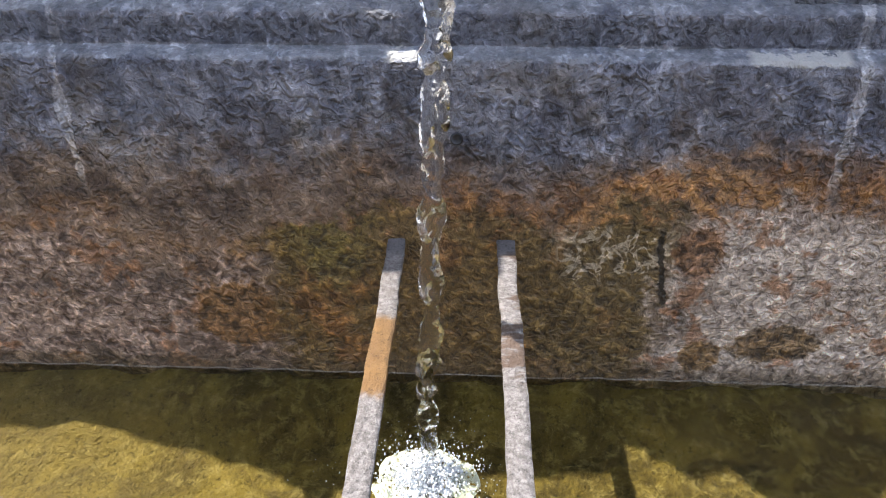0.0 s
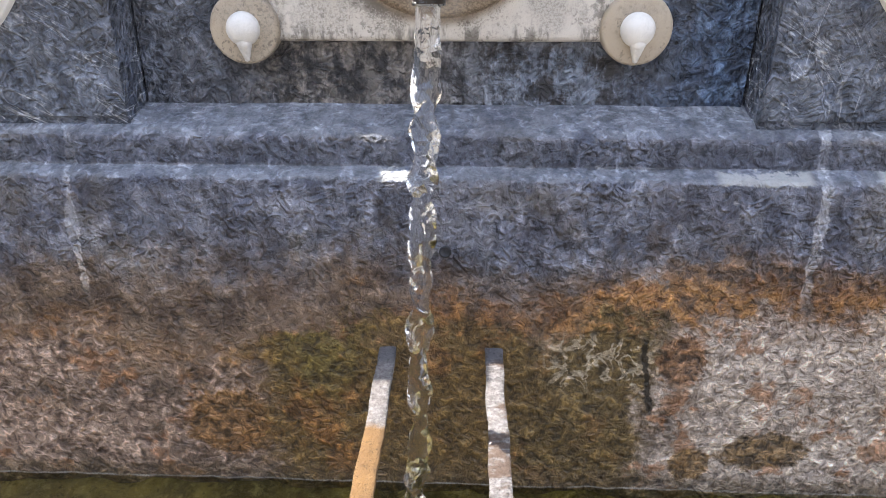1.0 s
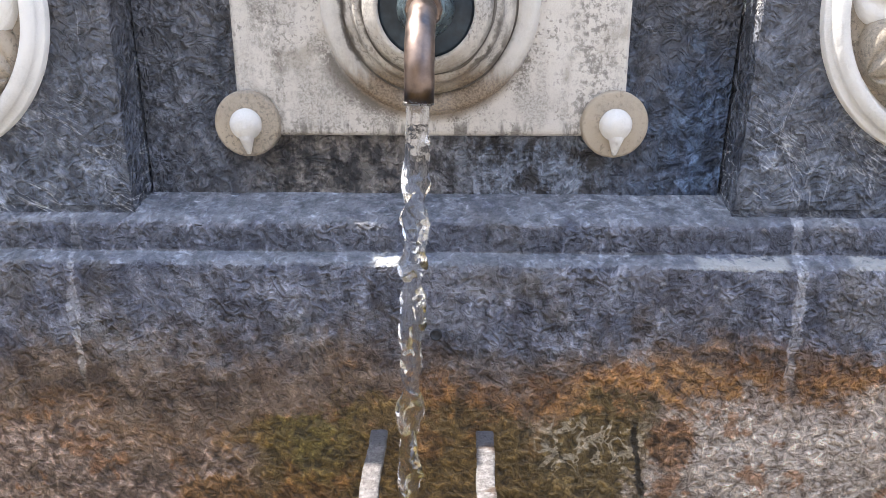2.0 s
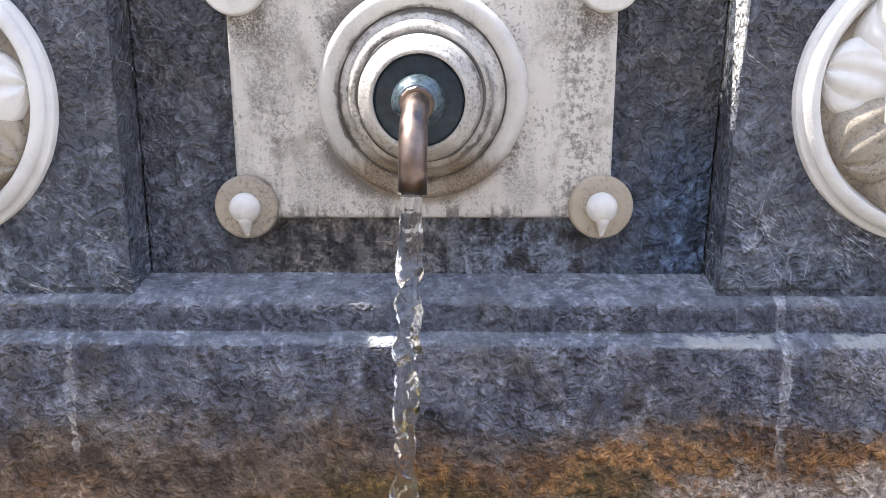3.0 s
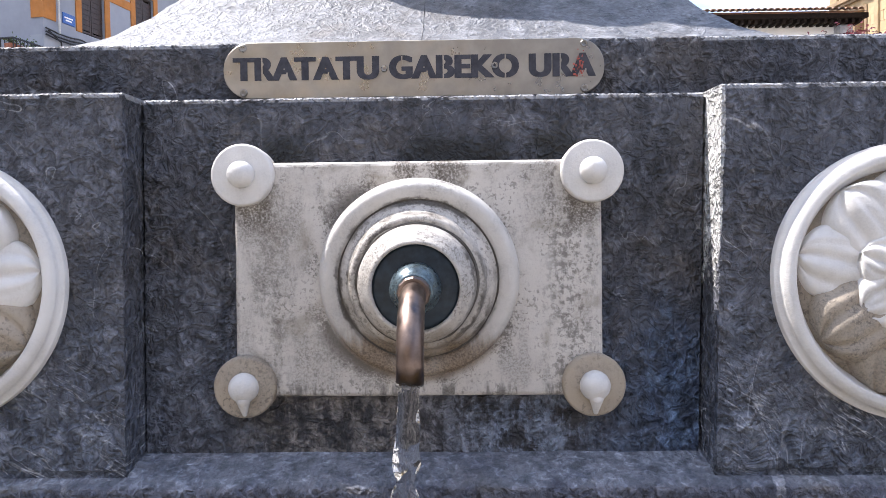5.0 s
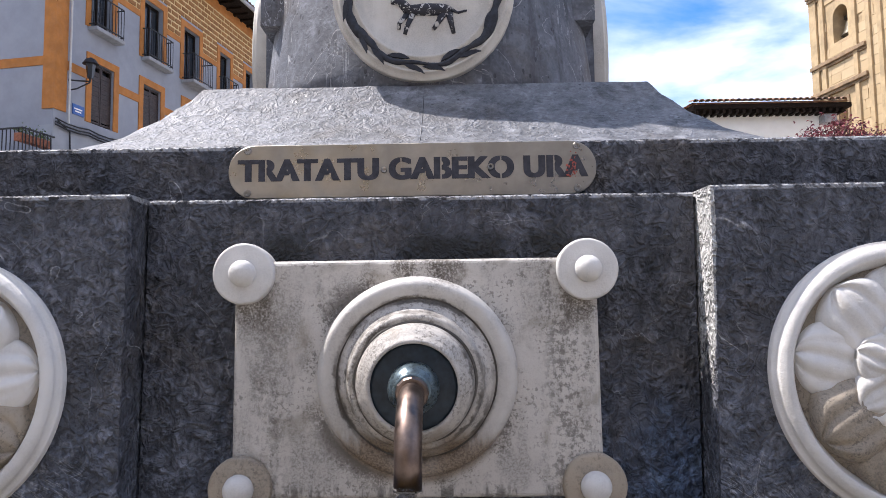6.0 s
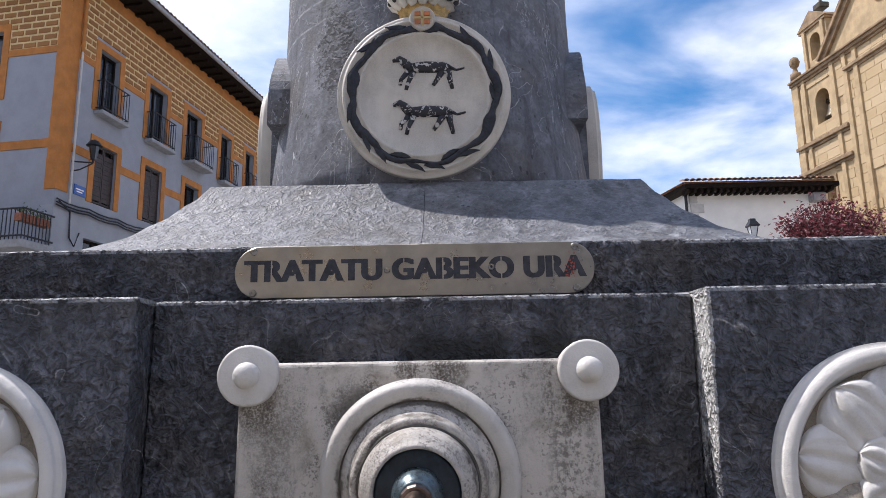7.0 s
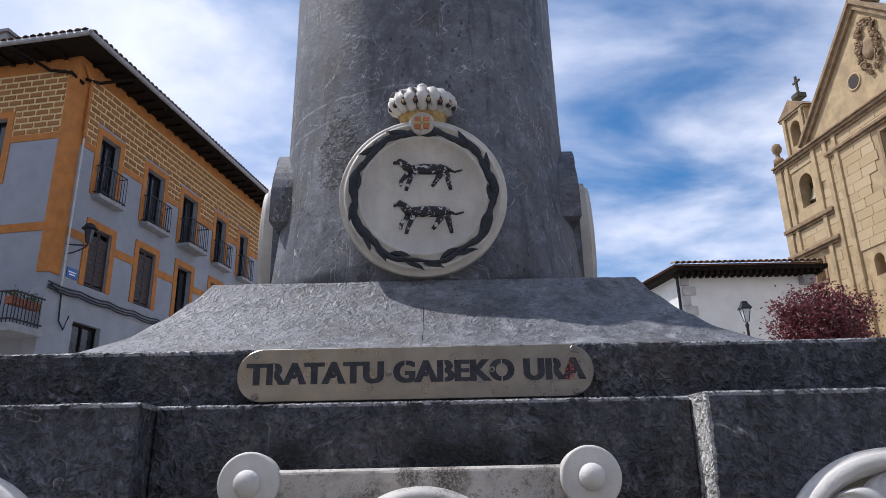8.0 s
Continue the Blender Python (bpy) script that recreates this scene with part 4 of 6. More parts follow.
def rect_plate(bm, w0, w1, h0, h1, z0, z1, m, nx=60, ny=40):
    def f(u, v):
        x, y = w0 + (w1 - w0) * u, h0 + (h1 - h0) * v
        return m @ Vector((x, y, z1 + rugged((x, y, 0), 0.0006)))
    vs = grid(bm, nx, ny, f)
    edge = [vs[i][0] for i in range(nx)] + [vs[nx][j] for j in range(ny)] + [vs[i][ny] for i in range(nx, 0, -1)] + [vs[0][j] for j in range(ny, 0, -1)]
    inv = m.inverted()
    rings = [edge]
    for grow, z in ((0.0035, z1 - 0.0012), (0.0065, z1 - 0.0050), (0.0078, z1 - 0.012), (0.0090, z0)):
        ring = []
        for v in edge:
            q = inv @ v.co
            ring.append(bm.verts.new(m @ Vector((q.x + grow * (q.x / w1) ** 15, q.y + grow * (q.y / h1) ** 15, z))))
        rings.append(ring)
    for p, q in zip(rings, rings[1:]):
        for i in range(len(edge)):
            j = (i + 1) % len(edge)
            bm.faces.new((p[i], p[j], q[j], q[i]))
    bm.faces.new(rings[-1])


bm = bmesh.new()
rect_plate(bm, -0.271, 0.271, -0.171, 0.171, -0.03, 0.014, PM)
part("plate", bm, MARBLE_SPOUT, spout)


def arc(r0, h0, r1, h1, bulge, k=8):
    """A rounded run of (radius, height) from one point to another."""
    out = []
    for i in range(k + 1):
        t = i / k
        dr, dh = r1 - r0, h1 - h0
        ln = math.hypot(dr, dh)
        b = bulge * math.sin(math.pi * t)
        out.append((r0 + dr * t - dh / ln * b, h0 + dh * t + dr / ln * b))
    return out


BOSS = pose(0.002, -0.0615, 1.0965, 93.5)   # the turned boss droops a little
bm = bmesh.new()
lathe(bm, [(0.147, 0.004), (0.1505, 0.018)] + arc(0.1505, 0.020, 0.121, 0.036, -0.0115, 12) + [(0.1185, 0.031), (0.115, 0.029)], BOSS, 110, 0.003)
part("outer_ring", bm, MARBLE_RING, spout, "", True)
bm = bmesh.new()
lathe(bm, [(0.121, 0.012), (0.1175, 0.031)] + arc(0.1165, 0.035, 0.1000, 0.058, 0.003, 6) + [(0.0985, 0.062)], BOSS, 110, 0.003)
part("boss_cone", bm, MARBLE_SPOUT, spout, "", True)
bm = bmesh.new()
lathe(bm, [(0.1000, 0.050)] + arc(0.0995, 0.061, 0.0870, 0.070, -0.0045, 8) + [(0.0850, 0.066)], BOSS, 110, 0.004)
part("inner_ring", bm, MARBLE_SPOUT, spout, "", True)
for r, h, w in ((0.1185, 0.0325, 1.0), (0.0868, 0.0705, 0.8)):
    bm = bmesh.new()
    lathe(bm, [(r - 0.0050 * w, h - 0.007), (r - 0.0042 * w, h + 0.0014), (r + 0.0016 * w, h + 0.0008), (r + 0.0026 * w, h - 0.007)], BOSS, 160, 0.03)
    part("grime_line", bm, GRIME_AND_SHADE, spout, "black grime in the groove", True)
bm = bmesh.new()
lathe(bm, [(0.086, 0.05), (0.0850, 0.072)] + arc(0.0845, 0.076, 0.0690, 0.108, -0.005, 8) + [(0.0665, 0.113), (0.0630, 0.1150), (0.0605, 0.1140), (0.0600, 0.105)], BOSS, 96, 0.003)
part("collar", bm, MARBLE_SPOUT, spout, "", True)
bm = bmesh.new()
lathe(bm, [(0.062, 0.08), (0.0608, 0.1085), (0.0560, 0.1100), (0.030, 0.1110)], BOSS, 72)
flange = part("bronze_flange", bm, TEAL, spout, "dark blue-green bronze flange", True)
bm = bmesh.new()
lathe(bm, [(0.036, 0.106), (0.0355, 0.1130)] + arc(0.0345, 0.116, 0.0255, 0.146, -0.004, 7) + [(0.0250, 0.149), (0.0215, 0.150)], BOSS, 56)
part("nozzle", bm, TEAL_LIGHT, flange, "rubbed grey-green nozzle", True)
bm = bmesh.new()
lathe(bm, [(0.0215, 0.146), (0.0225, 0.151), (0.0225, 0.157), (0.0205, 0.160), (0.0150, 0.160)], BOSS, 12)
part("nut", bm, BRASS, flange, "worn brass nut")
# the pipe leaves the boss, bends and hangs down
bm = bmesh.new()
P0 = BOSS @ Vector((0, 0, 0.145))
path = [BOSS @ Vector((0, 0, 0.12)), P0]
y1 = -0.304
rad = abs(y1 - P0.y) - 0.006
for i in range(0, 19):
    a = math.pi / 2 * i / 18
    path.append(Vector((0.002, y1 + rad - rad * math.sin(a), P0.z - 0.002 - rad * 0.80 * (1 - math.cos(a)))))
path += [Vector((0.0015, y1, 0.989))]
tube(bm, path, 0.0168, 32, True, (1, 0, 0))
part("pipe", bm, BRASS, spout, "worn brownish metal pipe", True)
bm = bmesh.new()
lathe(bm, [(0.0142, 0), (0.0172, 0), (0.0172, 0.004), (0.0142, 0.004)], pose(0.001, -0.303, 0.9868), 32)
part("pipe_lip", bm, SCREW, spout, "bright cut lip", True)
for bx, bz in ((-0.262, 0.159), (0.262, 0.159), (-0.262, -0.160), (0.262, -0.160)):
    m = PM @ Matrix.Translation((bx, bz, 0))
    up_row = bz > 0
    bm = bmesh.new()
    lathe(bm, [(0.0460, -0.01), (0.0472, 0.018), (0.0468, 0.0235), (0.0452, 0.0262), (0.0425, 0.0268), (0.02, 0.0268)], m, 56, 0.006)
    disc = part("bolt_washer", bm, MARBLE_CLEAN if up_row else MARBLE_BROWN, spout, "" if up_row else "brown-stained marble disc", True)
    bm = bmesh.new()
    r = 0.0205 if up_row else 0.0225
    lathe(bm, [(r * 0.98, 0.02), (r, 0.030)] + [(r * math.cos(a), 0.030 + r * 0.82 * math.sin(a)) for a in [math.pi / 2 * i / 8 for i in range(8)]], m, 36, 0.01)
    if not up_row:
        for q in range(6):
            v = bmesh.ops.create_icosphere(bm, subdivisions=2, radius=0.011 * (1 - 0.13 * q))["verts"]
            bmesh.ops.transform(bm, matrix=m @ Matrix.Translation((0.001, -0.017 - 0.0045 * q, 0.034 - 0.0012 * q)), verts=v)
    part("bolt_head", bm, MARBLE_CLEAN, disc, "", True)

# ---- water jet ----
bm = bmesh.new()


def jet_at(u, v):
    z = 0.995 - 0.745 * v
    t = math.sqrt(max(0.0, v))
    fade = min(1.0, v * 6)
    cx = 0.001 - 0.021 * v + 0.006 * fade * noise.noise(Vector((3, 0, z * 9)))
    cy = -0.303 - 0.085 * t + 0.004 * fade * noise.noise(Vector((7, 0, z * 9)))
    a = 2 * math.pi * u + 2.2 * z * 6
    r = 0.0135 - 0.0034 * v
    turn = 2 * math.pi * u + 34 * z + 2.0 * noise.noise(Vector((1, 5, z * 20)))
    r *= 1 + fade * (0.34 * math.cos(2 * turn) + 0.42 * noise.noise(Vector((9, 3, z * 34))) * (0.5 + v)
                     + 0.30 * noise.noise(Vector((math.cos(a) * 1.4, math.sin(a) * 1.4, z * 60))) + 0.16 * noise.noise(Vector((math.cos(a) * 3, math.sin(a) * 3, z * 130))))
    r = max(r, 0.0022)
    return Vector((cx + r * math.cos(2 * math.pi * u), cy + r * math.sin(2 * math.pi * u), z))


vs = grid(bm, 28, 420, jet_at, True)
bm.faces.new([c[0] for c in vs]), bm.faces.new([c[-1] for c in vs][::-1])
jet = part("water_jet", bm, JET, None, "", True)
tagged(jet, "clear water falling from the spout into the basin", "water jet")
jet.visible_shadow = True
bm = bmesh.new()
rng = random.Random(4)
def mound(u, v):
    a, d = 2 * math.pi * u, 0.062 * v * (1 + 0.35 * noise.noise(Vector((2 * math.cos(2 * math.pi * u), 2 * math.sin(2 * math.pi * u), 5))))
    q = Vector((HIT.x + 1.2 * d * math.cos(a), HIT.y - 0.025 + d * math.sin(a), 0.0))
    h = 0.007 * (1 - v) + 0.012 * (1 - 0.8 * v) * noise.noise(q * 70) + 0.012 * (1 - 0.6 * v) * noise.noise(q * 190) - 0.004 * v
    return Vector((q.x, q.y, 0.244 + max(-0.004, h)))


grid(bm, 60, 30, mound, True)
ICO = bmesh.new()
bmesh.ops.create_icosphere(ICO, subdivisions=1, radius=1)
drop_v, drop_f = [v.co.copy() for v in ICO.verts], [[v.index for v in f.verts] for f in ICO.faces]
ICO.free()
for k in range(2200):
    d, a = abs(rng.gauss(0, 0.044)), rng.uniform(0, 2 * math.pi)
    h = max(0.0, rng.gauss(0.010, 0.016)) * max(0.15, 1 - d * 6)
    r = rng.uniform(0.0006, 0.0026) * max(0.35, 1 - d * 7)
    q = Vector((HIT.x + d * math.cos(a) * 1.2, HIT.y - 0.022 + d * math.sin(a), 0.246 + h))
    tall = rng.uniform(0.8, 2.4)
    vs = [bm.verts.new((q.x + r * v.x, q.y + r * v.y, q.z + r * tall * v.z)) for v in drop_v]
    for f in drop_f:
        bm.faces.new([vs[i] for i in f])
tagged(part("splash_foam", bm, FOAM, None, "", True), "white foam where the jet strikes the water", "foam", kind="stuff")

# ---- sign ----
sign = thing("drinking_water_sign", "brushed steel sign with dark stencilled capitals", "sign")
SM = pose(-0.009, 0.0245, 1.4305, 90)
bm = bmesh.new()
hw, hh, rad = 0.311, 0.0455, 0.030


def rounded(hw, hh, rad, k=8):
    out = []
    for cx, cy, a0 in ((hw - rad, hh - rad, 0), (-hw + rad, hh - rad, 90), (-hw + rad, -hh + rad, 180), (hw - rad, -hh + rad, 270)):
        for i in range(k + 1):
            a = radians(a0 + 90 * i / k)
            out.append((cx + rad * math.cos(a), cy + rad * math.sin(a)))
    return out


def slab(bm, outline, z0, z1, m, chamfer=0.0):
    a = [bm.verts.new(m @ Vector((x, y, z0))) for x, y in outline]
    b = [bm.verts.new(m @ Vector((x, y, z1 - chamfer))) for x, y in outline]
    rings = [a, b]
    if chamfer:
        rings.append([bm.verts.new(m @ Vector((x * (1 - chamfer / abs(hw)), y * (1 - chamfer / hh), z1))) for x, y in outline])
    for p, q in zip(rings, rings[1:]):
        for i in range(len(p)):
            j = (i + 1) % len(p)
            bm.faces.new((p[i], p[j], q[j], q[i]))
    bm.faces.new(a[::-1]), bm.faces.new(rings[-1])


slab(bm, rounded(hw, hh, 0.044), -0.010, 0.004, SM, 0.001)
part("plate", bm, STEEL, sign)


def glyphs(body):
    """The mesh and the extent of a run of capitals."""
    text = bpy.data.curves.new("capitals", "FONT")
    text.body, text.size, text.align_y = body, 0.0508, "CENTER"
    text.extrude, text.offset, text.space_character = 0.0004, 0.0013, 1.05
    tob = new("capitals", text)
    bpy.context.view_layer.update()
    me = bpy.data.meshes.new_from_object(tob.evaluated_get(bpy.context.evaluated_depsgraph_get()))
    bpy.data.objects.remove(tob)
    xs = [v.co.x for v in me.vertices]
    return me, min(xs), max(xs)


LINE = "TRATATU GABEKO URA"
whole, lo, hi = glyphs(LINE)
fit = 0.588 / (hi - lo)
for k, ch in enumerate(LINE):
    if ch == " ":
        continue
    one, a0, a1 = glyphs(ch)
    end = glyphs(LINE[:k + 1])[2]
    shift = end - a1
    bm = bmesh.new()
    for q, dx in enumerate((-0.0020, -0.0007, 0.0007, 0.0020)):
        again = one.copy()
        again.transform(SM @ pose(0.001 - 0.294 + dx + (shift - lo) * fit, 0.0, 0.0046 + 0.00005 * q) @ Matrix.Diagonal((fit, 1.0, 1, 1)))
        bm.from_mesh(again)
    letter = part("letter", bm, BLACK, sign, "dark capital " + ch)
    # bridges of the stencil
    mid = 0.001 - 0.294 + ((a0 + a1) / 2 + shift - lo) * fit
    wide = (a1 - a0) * fit
    for bx, h0, h1 in {"R": ((mid - wide * 0.16, -0.020, 0.020),), "A": ((mid + wide * 0.12, -0.019, -0.004),), "O": ((mid, -0.020, 0.020),), "B": ((mid - wide * 0.12, -0.020, 0.020),), "G": ((mid + wide * 0.05, 0.004, 0.020),)}.get(ch, ()):
        bm = bmesh.new()
        box(bm, bx - 0.0011, bx + 0.0011, h0, h1, 0.0035, 0.00535, 0.0, SM)
        part("stencil_bridge", bm, STEEL, letter, "steel bridge of the stencil")
for sx, sy in ((-0.278, 0.036), (-0.278, -0.036), (0.278, 0.036), (0.278, -0.036), (-0.047, 0.0), (0.133, 0.003)):
    bm = bmesh.new()
    r = 0.0065 if abs(sx) > 0.2 else 0.0056
    lathe(bm, [(r, 0.002), (r, 0.0055), (r * 0.8, 0.007), (r * 0.45, 0.0066), (r * 0.4, 0.005)], SM @ Matrix.Translation((sx, sy, 0)), 16)
    part("screw", bm, SCREW, sign)
bm = bmesh.new()
rng = random.Random(8)
for k in range(34):
    x, y = 0.269 + rng.gauss(0, 0.0035) + (0.004 if k % 2 else -0.002), -0.004 + rng.gauss(0, 0.012)
    s = rng.uniform(0.0007, 0.0021)
    box(bm, x - s, x + s * 0.5, y - s, y + s * rng.uniform(0.3, 1.2), 0.0040, 0.0056, 0.0, SM)
part("paint_drip", bm, RED, sign, "red paint spatter")

# ---- carved medallions on the pilasters ----


def medallion(cx, seed, label):
    med = thing("rosette_medallion", label, "medallion", "carved medallions on the pilasters", at=(cx, -0.1105, 1.088))
    m = pose(0, 0, 0, 84.3)
    bm = bmesh.new()
    prof = [(0.192, -0.03), (0.199, -0.005), (0.199, 0.012)] + arc(0.198, 0.012, 0.190, 0.022, 0.002, 5) + [(0.175, 0.026), (0.172, 0.024), (0.170, 0.014), (0.166, 0.012), (0.163, 0.004), (0.158, 0.003)]
    lathe(bm, prof, m, 96, 0.002)
    part("rim", bm, MARBLE_CLEAN, med, "", True)
    bm = bmesh.new()
    lathe(bm, [(0.162, -0.02), (0.162, 0.005), (0.08, 0.007), (0.01, 0.008)], m, 64)
    part("dish", bm, MARBLE_BROWN, med, "", True)
    rng = random.Random(seed)

    def petal(ang, r0, r1, half, rise, base, curl, name):
        bm = bmesh.new()
        nu, nv = 22, 26
        ph = rng.uniform(0, 6)
        t = m @ pose(0, 0, 0, 0, 0, ang)

        def f(i, j):
            u, v = 1 - (1 - max(0, min(nu, i)) / nu) ** 2, -1 + 2 * max(0, min(nv, j)) / nv
            e = (u - 0.72) / (0.72 if u < 0.72 else 0.28)
            w = half * max(0.015, math.sqrt(max(0.0, 1 - e * e)) * (1 - 0.06 * min(1.0, u / 0.72))) * (1 + 0.030 * math.sin(u * 17 + ph))
            r = r0 + (r1 - r0) * u + (0.0030 * math.cos(v * 7 + ph) - 0.006 * v * v) * u * w / half
            h = base + rise * (0.30 + 0.70 * math.sin(math.pi * (0.10 + 0.58 * u))) * max(0.0, 1 - abs(v) ** 2.6) ** 0.55 * math.sqrt(max(0.0, 1 - max(0.0, (u - 0.45) / 0.55) ** 3.0))
            for cv in (-0.45, 0.02, 0.48):
                h -= 0.0050 * (1 - 0.45 * u) * math.exp(-((v - cv - 0.10 * math.sin(ph + cv * 9) * u) / 0.10) ** 2)
            h += 0.0022 * u * math.cos(v * 9 + ph) + 0.0050 * math.sin(ph) * v * u
            h += curl * max(0, u - 0.72) * 0.05
            if i < 0 or i > nu or j < 0 or j > nv:
                h = 0.002
            return t @ Vector((r, w * v + 0.006 * u * math.sin(ph), h))
        vs = [[bm.verts.new(f(i, j)) for j in range(-1, nv + 2)] for i in range(-1, nu + 2)]
        for a, b in zip(vs, vs[1:]):
            for j in range(len(a) - 1):
                bm.faces.new((a[j], b[j], b[j + 1], a[j + 1]))
        # the lower petals take the browner, darker marble
        part(name, bm, MARBLE_BROWN if math.sin(radians(ang)) < -0.45 else MARBLE_CLEAN, med, "", True)
    for k in range(9):
        petal(12 + 40 * k + rng.uniform(-4, 4), 0.020, 0.166 + rng.uniform(-0.008, 0.004), 0.060, 0.020 + rng.uniform(0, 0.008), 0.012 + 0.006 * (k % 2), 0.1, "petal")
    for k in range(6):
        petal(32 + 60 * k + rng.uniform(-7, 7), 0.010, 0.096 + rng.uniform(-0.010, 0.010), 0.042, 0.014, 0.034, 0.2, "petal")
    for k in range(4):
        petal(70 + 90 * k + rng.uniform(-9, 9), 0.004, 0.058, 0.030, 0.014, 0.056, 0.2, "petal")
    bm = bmesh.new()
    lathe(bm, [(0.020, 0.03)] + [(0.020 * math.cos(a), 0.076 + 0.014 * math.sin(a)) for a in [math.pi / 2 * i / 6 for i in range(6)]], m, 24, 0.05)
    part("bud", bm, MARBLE_CLEAN, med, "", True)
    return med


medallion(-0.71, 3, "white marble medallion with a carved rosette in a plain rim")
medallion(0.71, 12, "white marble medallion with a sunlit carved rosette in a plain rim")

# ---- round shields on the column ----


def shield(rz, crowned, label):
    sh = thing("round_shield", label, "shield", "round shields on the column", at=(0, AXIS, 0), rz=rz)
    m = pose(0, -0.470, 1.908, 90) if crowned else pose(0, -0.478, 1.935, 90) @ Matrix.Diagonal((0.34, 1.0, 1.0, 1.0))
    bm = bmesh.new()
    lathe(bm, [(0.196, -0.03), (0.205, 0.0), (0.206, 0.022)] + arc(0.206, 0.024, 0.190, 0.036, 0.004, 5) + [(0.186, 0.035), (0.183, 0.031), (0.160, 0.031), (0.157, 0.035), (0.151, 0.035), (0.1465, 0.0235), (0.10, 0.023), (0.02, 0.023)], m, 96)
    part("disc", bm, MARBLE_SHIELD, sh, "", True)
    if not crowned:
        return sh
    bm = bmesh.new()
    k = 144
    for a, b in ((0, 1),):
        vs = []
        for i in range(k):
            t = 2 * math.pi * i / k
            low = max(0.0, -math.sin(t) - 0.70) / 0.30
            w = (0.0105 + 0.0026 * math.sin(t * 9) + 0.0013 * math.sin(t * 29)) * (1 - 0.55 * low)
            mid = 0.1715 + 0.0045 * math.sin(t * 9 + 1)
            vs.append([bm.verts.new(m @ Vector((r * math.cos(t), r * math.sin(t), h))) for r, h in ((mid - w, 0.030), (mid - w * 0.7, 0.0365), (mid + w * 0.7, 0.0365), (mid + w, 0.030))])
        for i in range(k):
            p, q = vs[i], vs[(i + 1) % k]
            for j in range(3):
                bm.faces.new((p[j], q[j], q[j + 1], p[j + 1]))
    wreath = part("wreath", bm, INK, sh, "black painted wreath", True)
    bm = bmesh.new()
    ol = [(-0.024, 0.0), (-0.012, 0.0055), (0.004, 0.0068), (0.016, 0.0035), (0.026, -0.003), (0.012, -0.0045), (-0.008, -0.004)]
    top = [bm.verts.new((x, y, 0.0)) for x, y in ol]
    low = [bm.verts.new((x * 1.03, y * 1.05, -0.006)) for x, y in ol]
    bm.faces.new(top), bm.faces.new(low[::-1])
    for i in range(len(ol)):
        j = (i + 1) % len(ol)
        bm.faces.new((top[i], low[i], low[j], top[j]))
    first = part("leaf", bm, INK, wreath)
    for i in range(26):
        t = 360 / 26 * i
        side = 1 if i % 3 else -1
        if i and i % 2 and math.sin(radians(t)) > -0.75:
            continue
        one = first if i == 0 else new("leaf", first.data)
        one.parent = wreath
        one.matrix_local = m @ pose(0, 0, 0, 0, 0, t) @ pose(0.1715 + side * 0.0095, 0, 0.0370, 0, 0, 90 - side * 15)
    # two dark charges, each one plain relief of rounded bars
    BARS = [((-0.040, 0.0, 0.009), (0.0, 0.001, 0.012), (0.044, 0.0, 0.011), (0.058, -0.003, 0.007)), ((-0.078, 0.018, 0.003), (-0.062, 0.022, 0.008), (-0.050, 0.014, 0.0085), (-0.036, -0.002, 0.010)),
            ((-0.040, -0.008, 0.006), (-0.058, -0.030, 0.004), (-0.060, -0.044, 0.0035)), ((-0.028, -0.008, 0.006), (-0.042, -0.040, 0.004), (-0.046, -0.056, 0.0035)),
            ((0.042, -0.006, 0.008), (0.030, -0.028, 0.005), (0.018, -0.046, 0.0035)), ((0.054, -0.008, 0.007), (0.058, -0.030, 0.005), (0.064, -0.056, 0.0035)),
            ((0.058, 0.0, 0.004), (0.074, -0.008, 0.0025), (0.094, -0.003, 0.002))]
    for cy, lift in ((0.070, 0.0), (-0.044, 0.002)):
        bm = bmesh.new()
        for bar in BARS:
            tube(bm, [(x + 0.004, cy + y + lift, 0.0) for x, y, r in bar], [max(0.0026, abs(r) * 1.25) for x, y, r in bar], 8)
        bmesh.ops.transform(bm, matrix=m @ Matrix.Translation((0, 0, 0.0240)) @ Matrix.Diagonal((1, 1, 0.55, 1)), verts=bm.verts[:])
        part("charge", bm, CHARGE, sh, "black and white painted relief", True)
    # crown
    c = Matrix.Translation((0, -0.452, 0))
    bm = bmesh.new()
    lathe(bm, [(0.056, 2.118), (0.060, 2.120), (0.059, 2.130), (0.062, 2.142), (0.068, 2.150), (0.067, 2.154), (0.050, 2.155)], c @ Matrix.Diagonal((1, 0.55, 1, 1)), 48)
    crown = part("crown_band", bm, GOLD, sh, "gilded crown band", True)
    LOBE = [(0.058, 2.150, 0.008), (0.071, 2.157, 0.0115), (0.079, 2.170, 0.0135), (0.079, 2.184, 0.0135), (0.069, 2.197, 0.0125), (0.050, 2.205, 0.010), (0.024, 2.209, 0.006)]
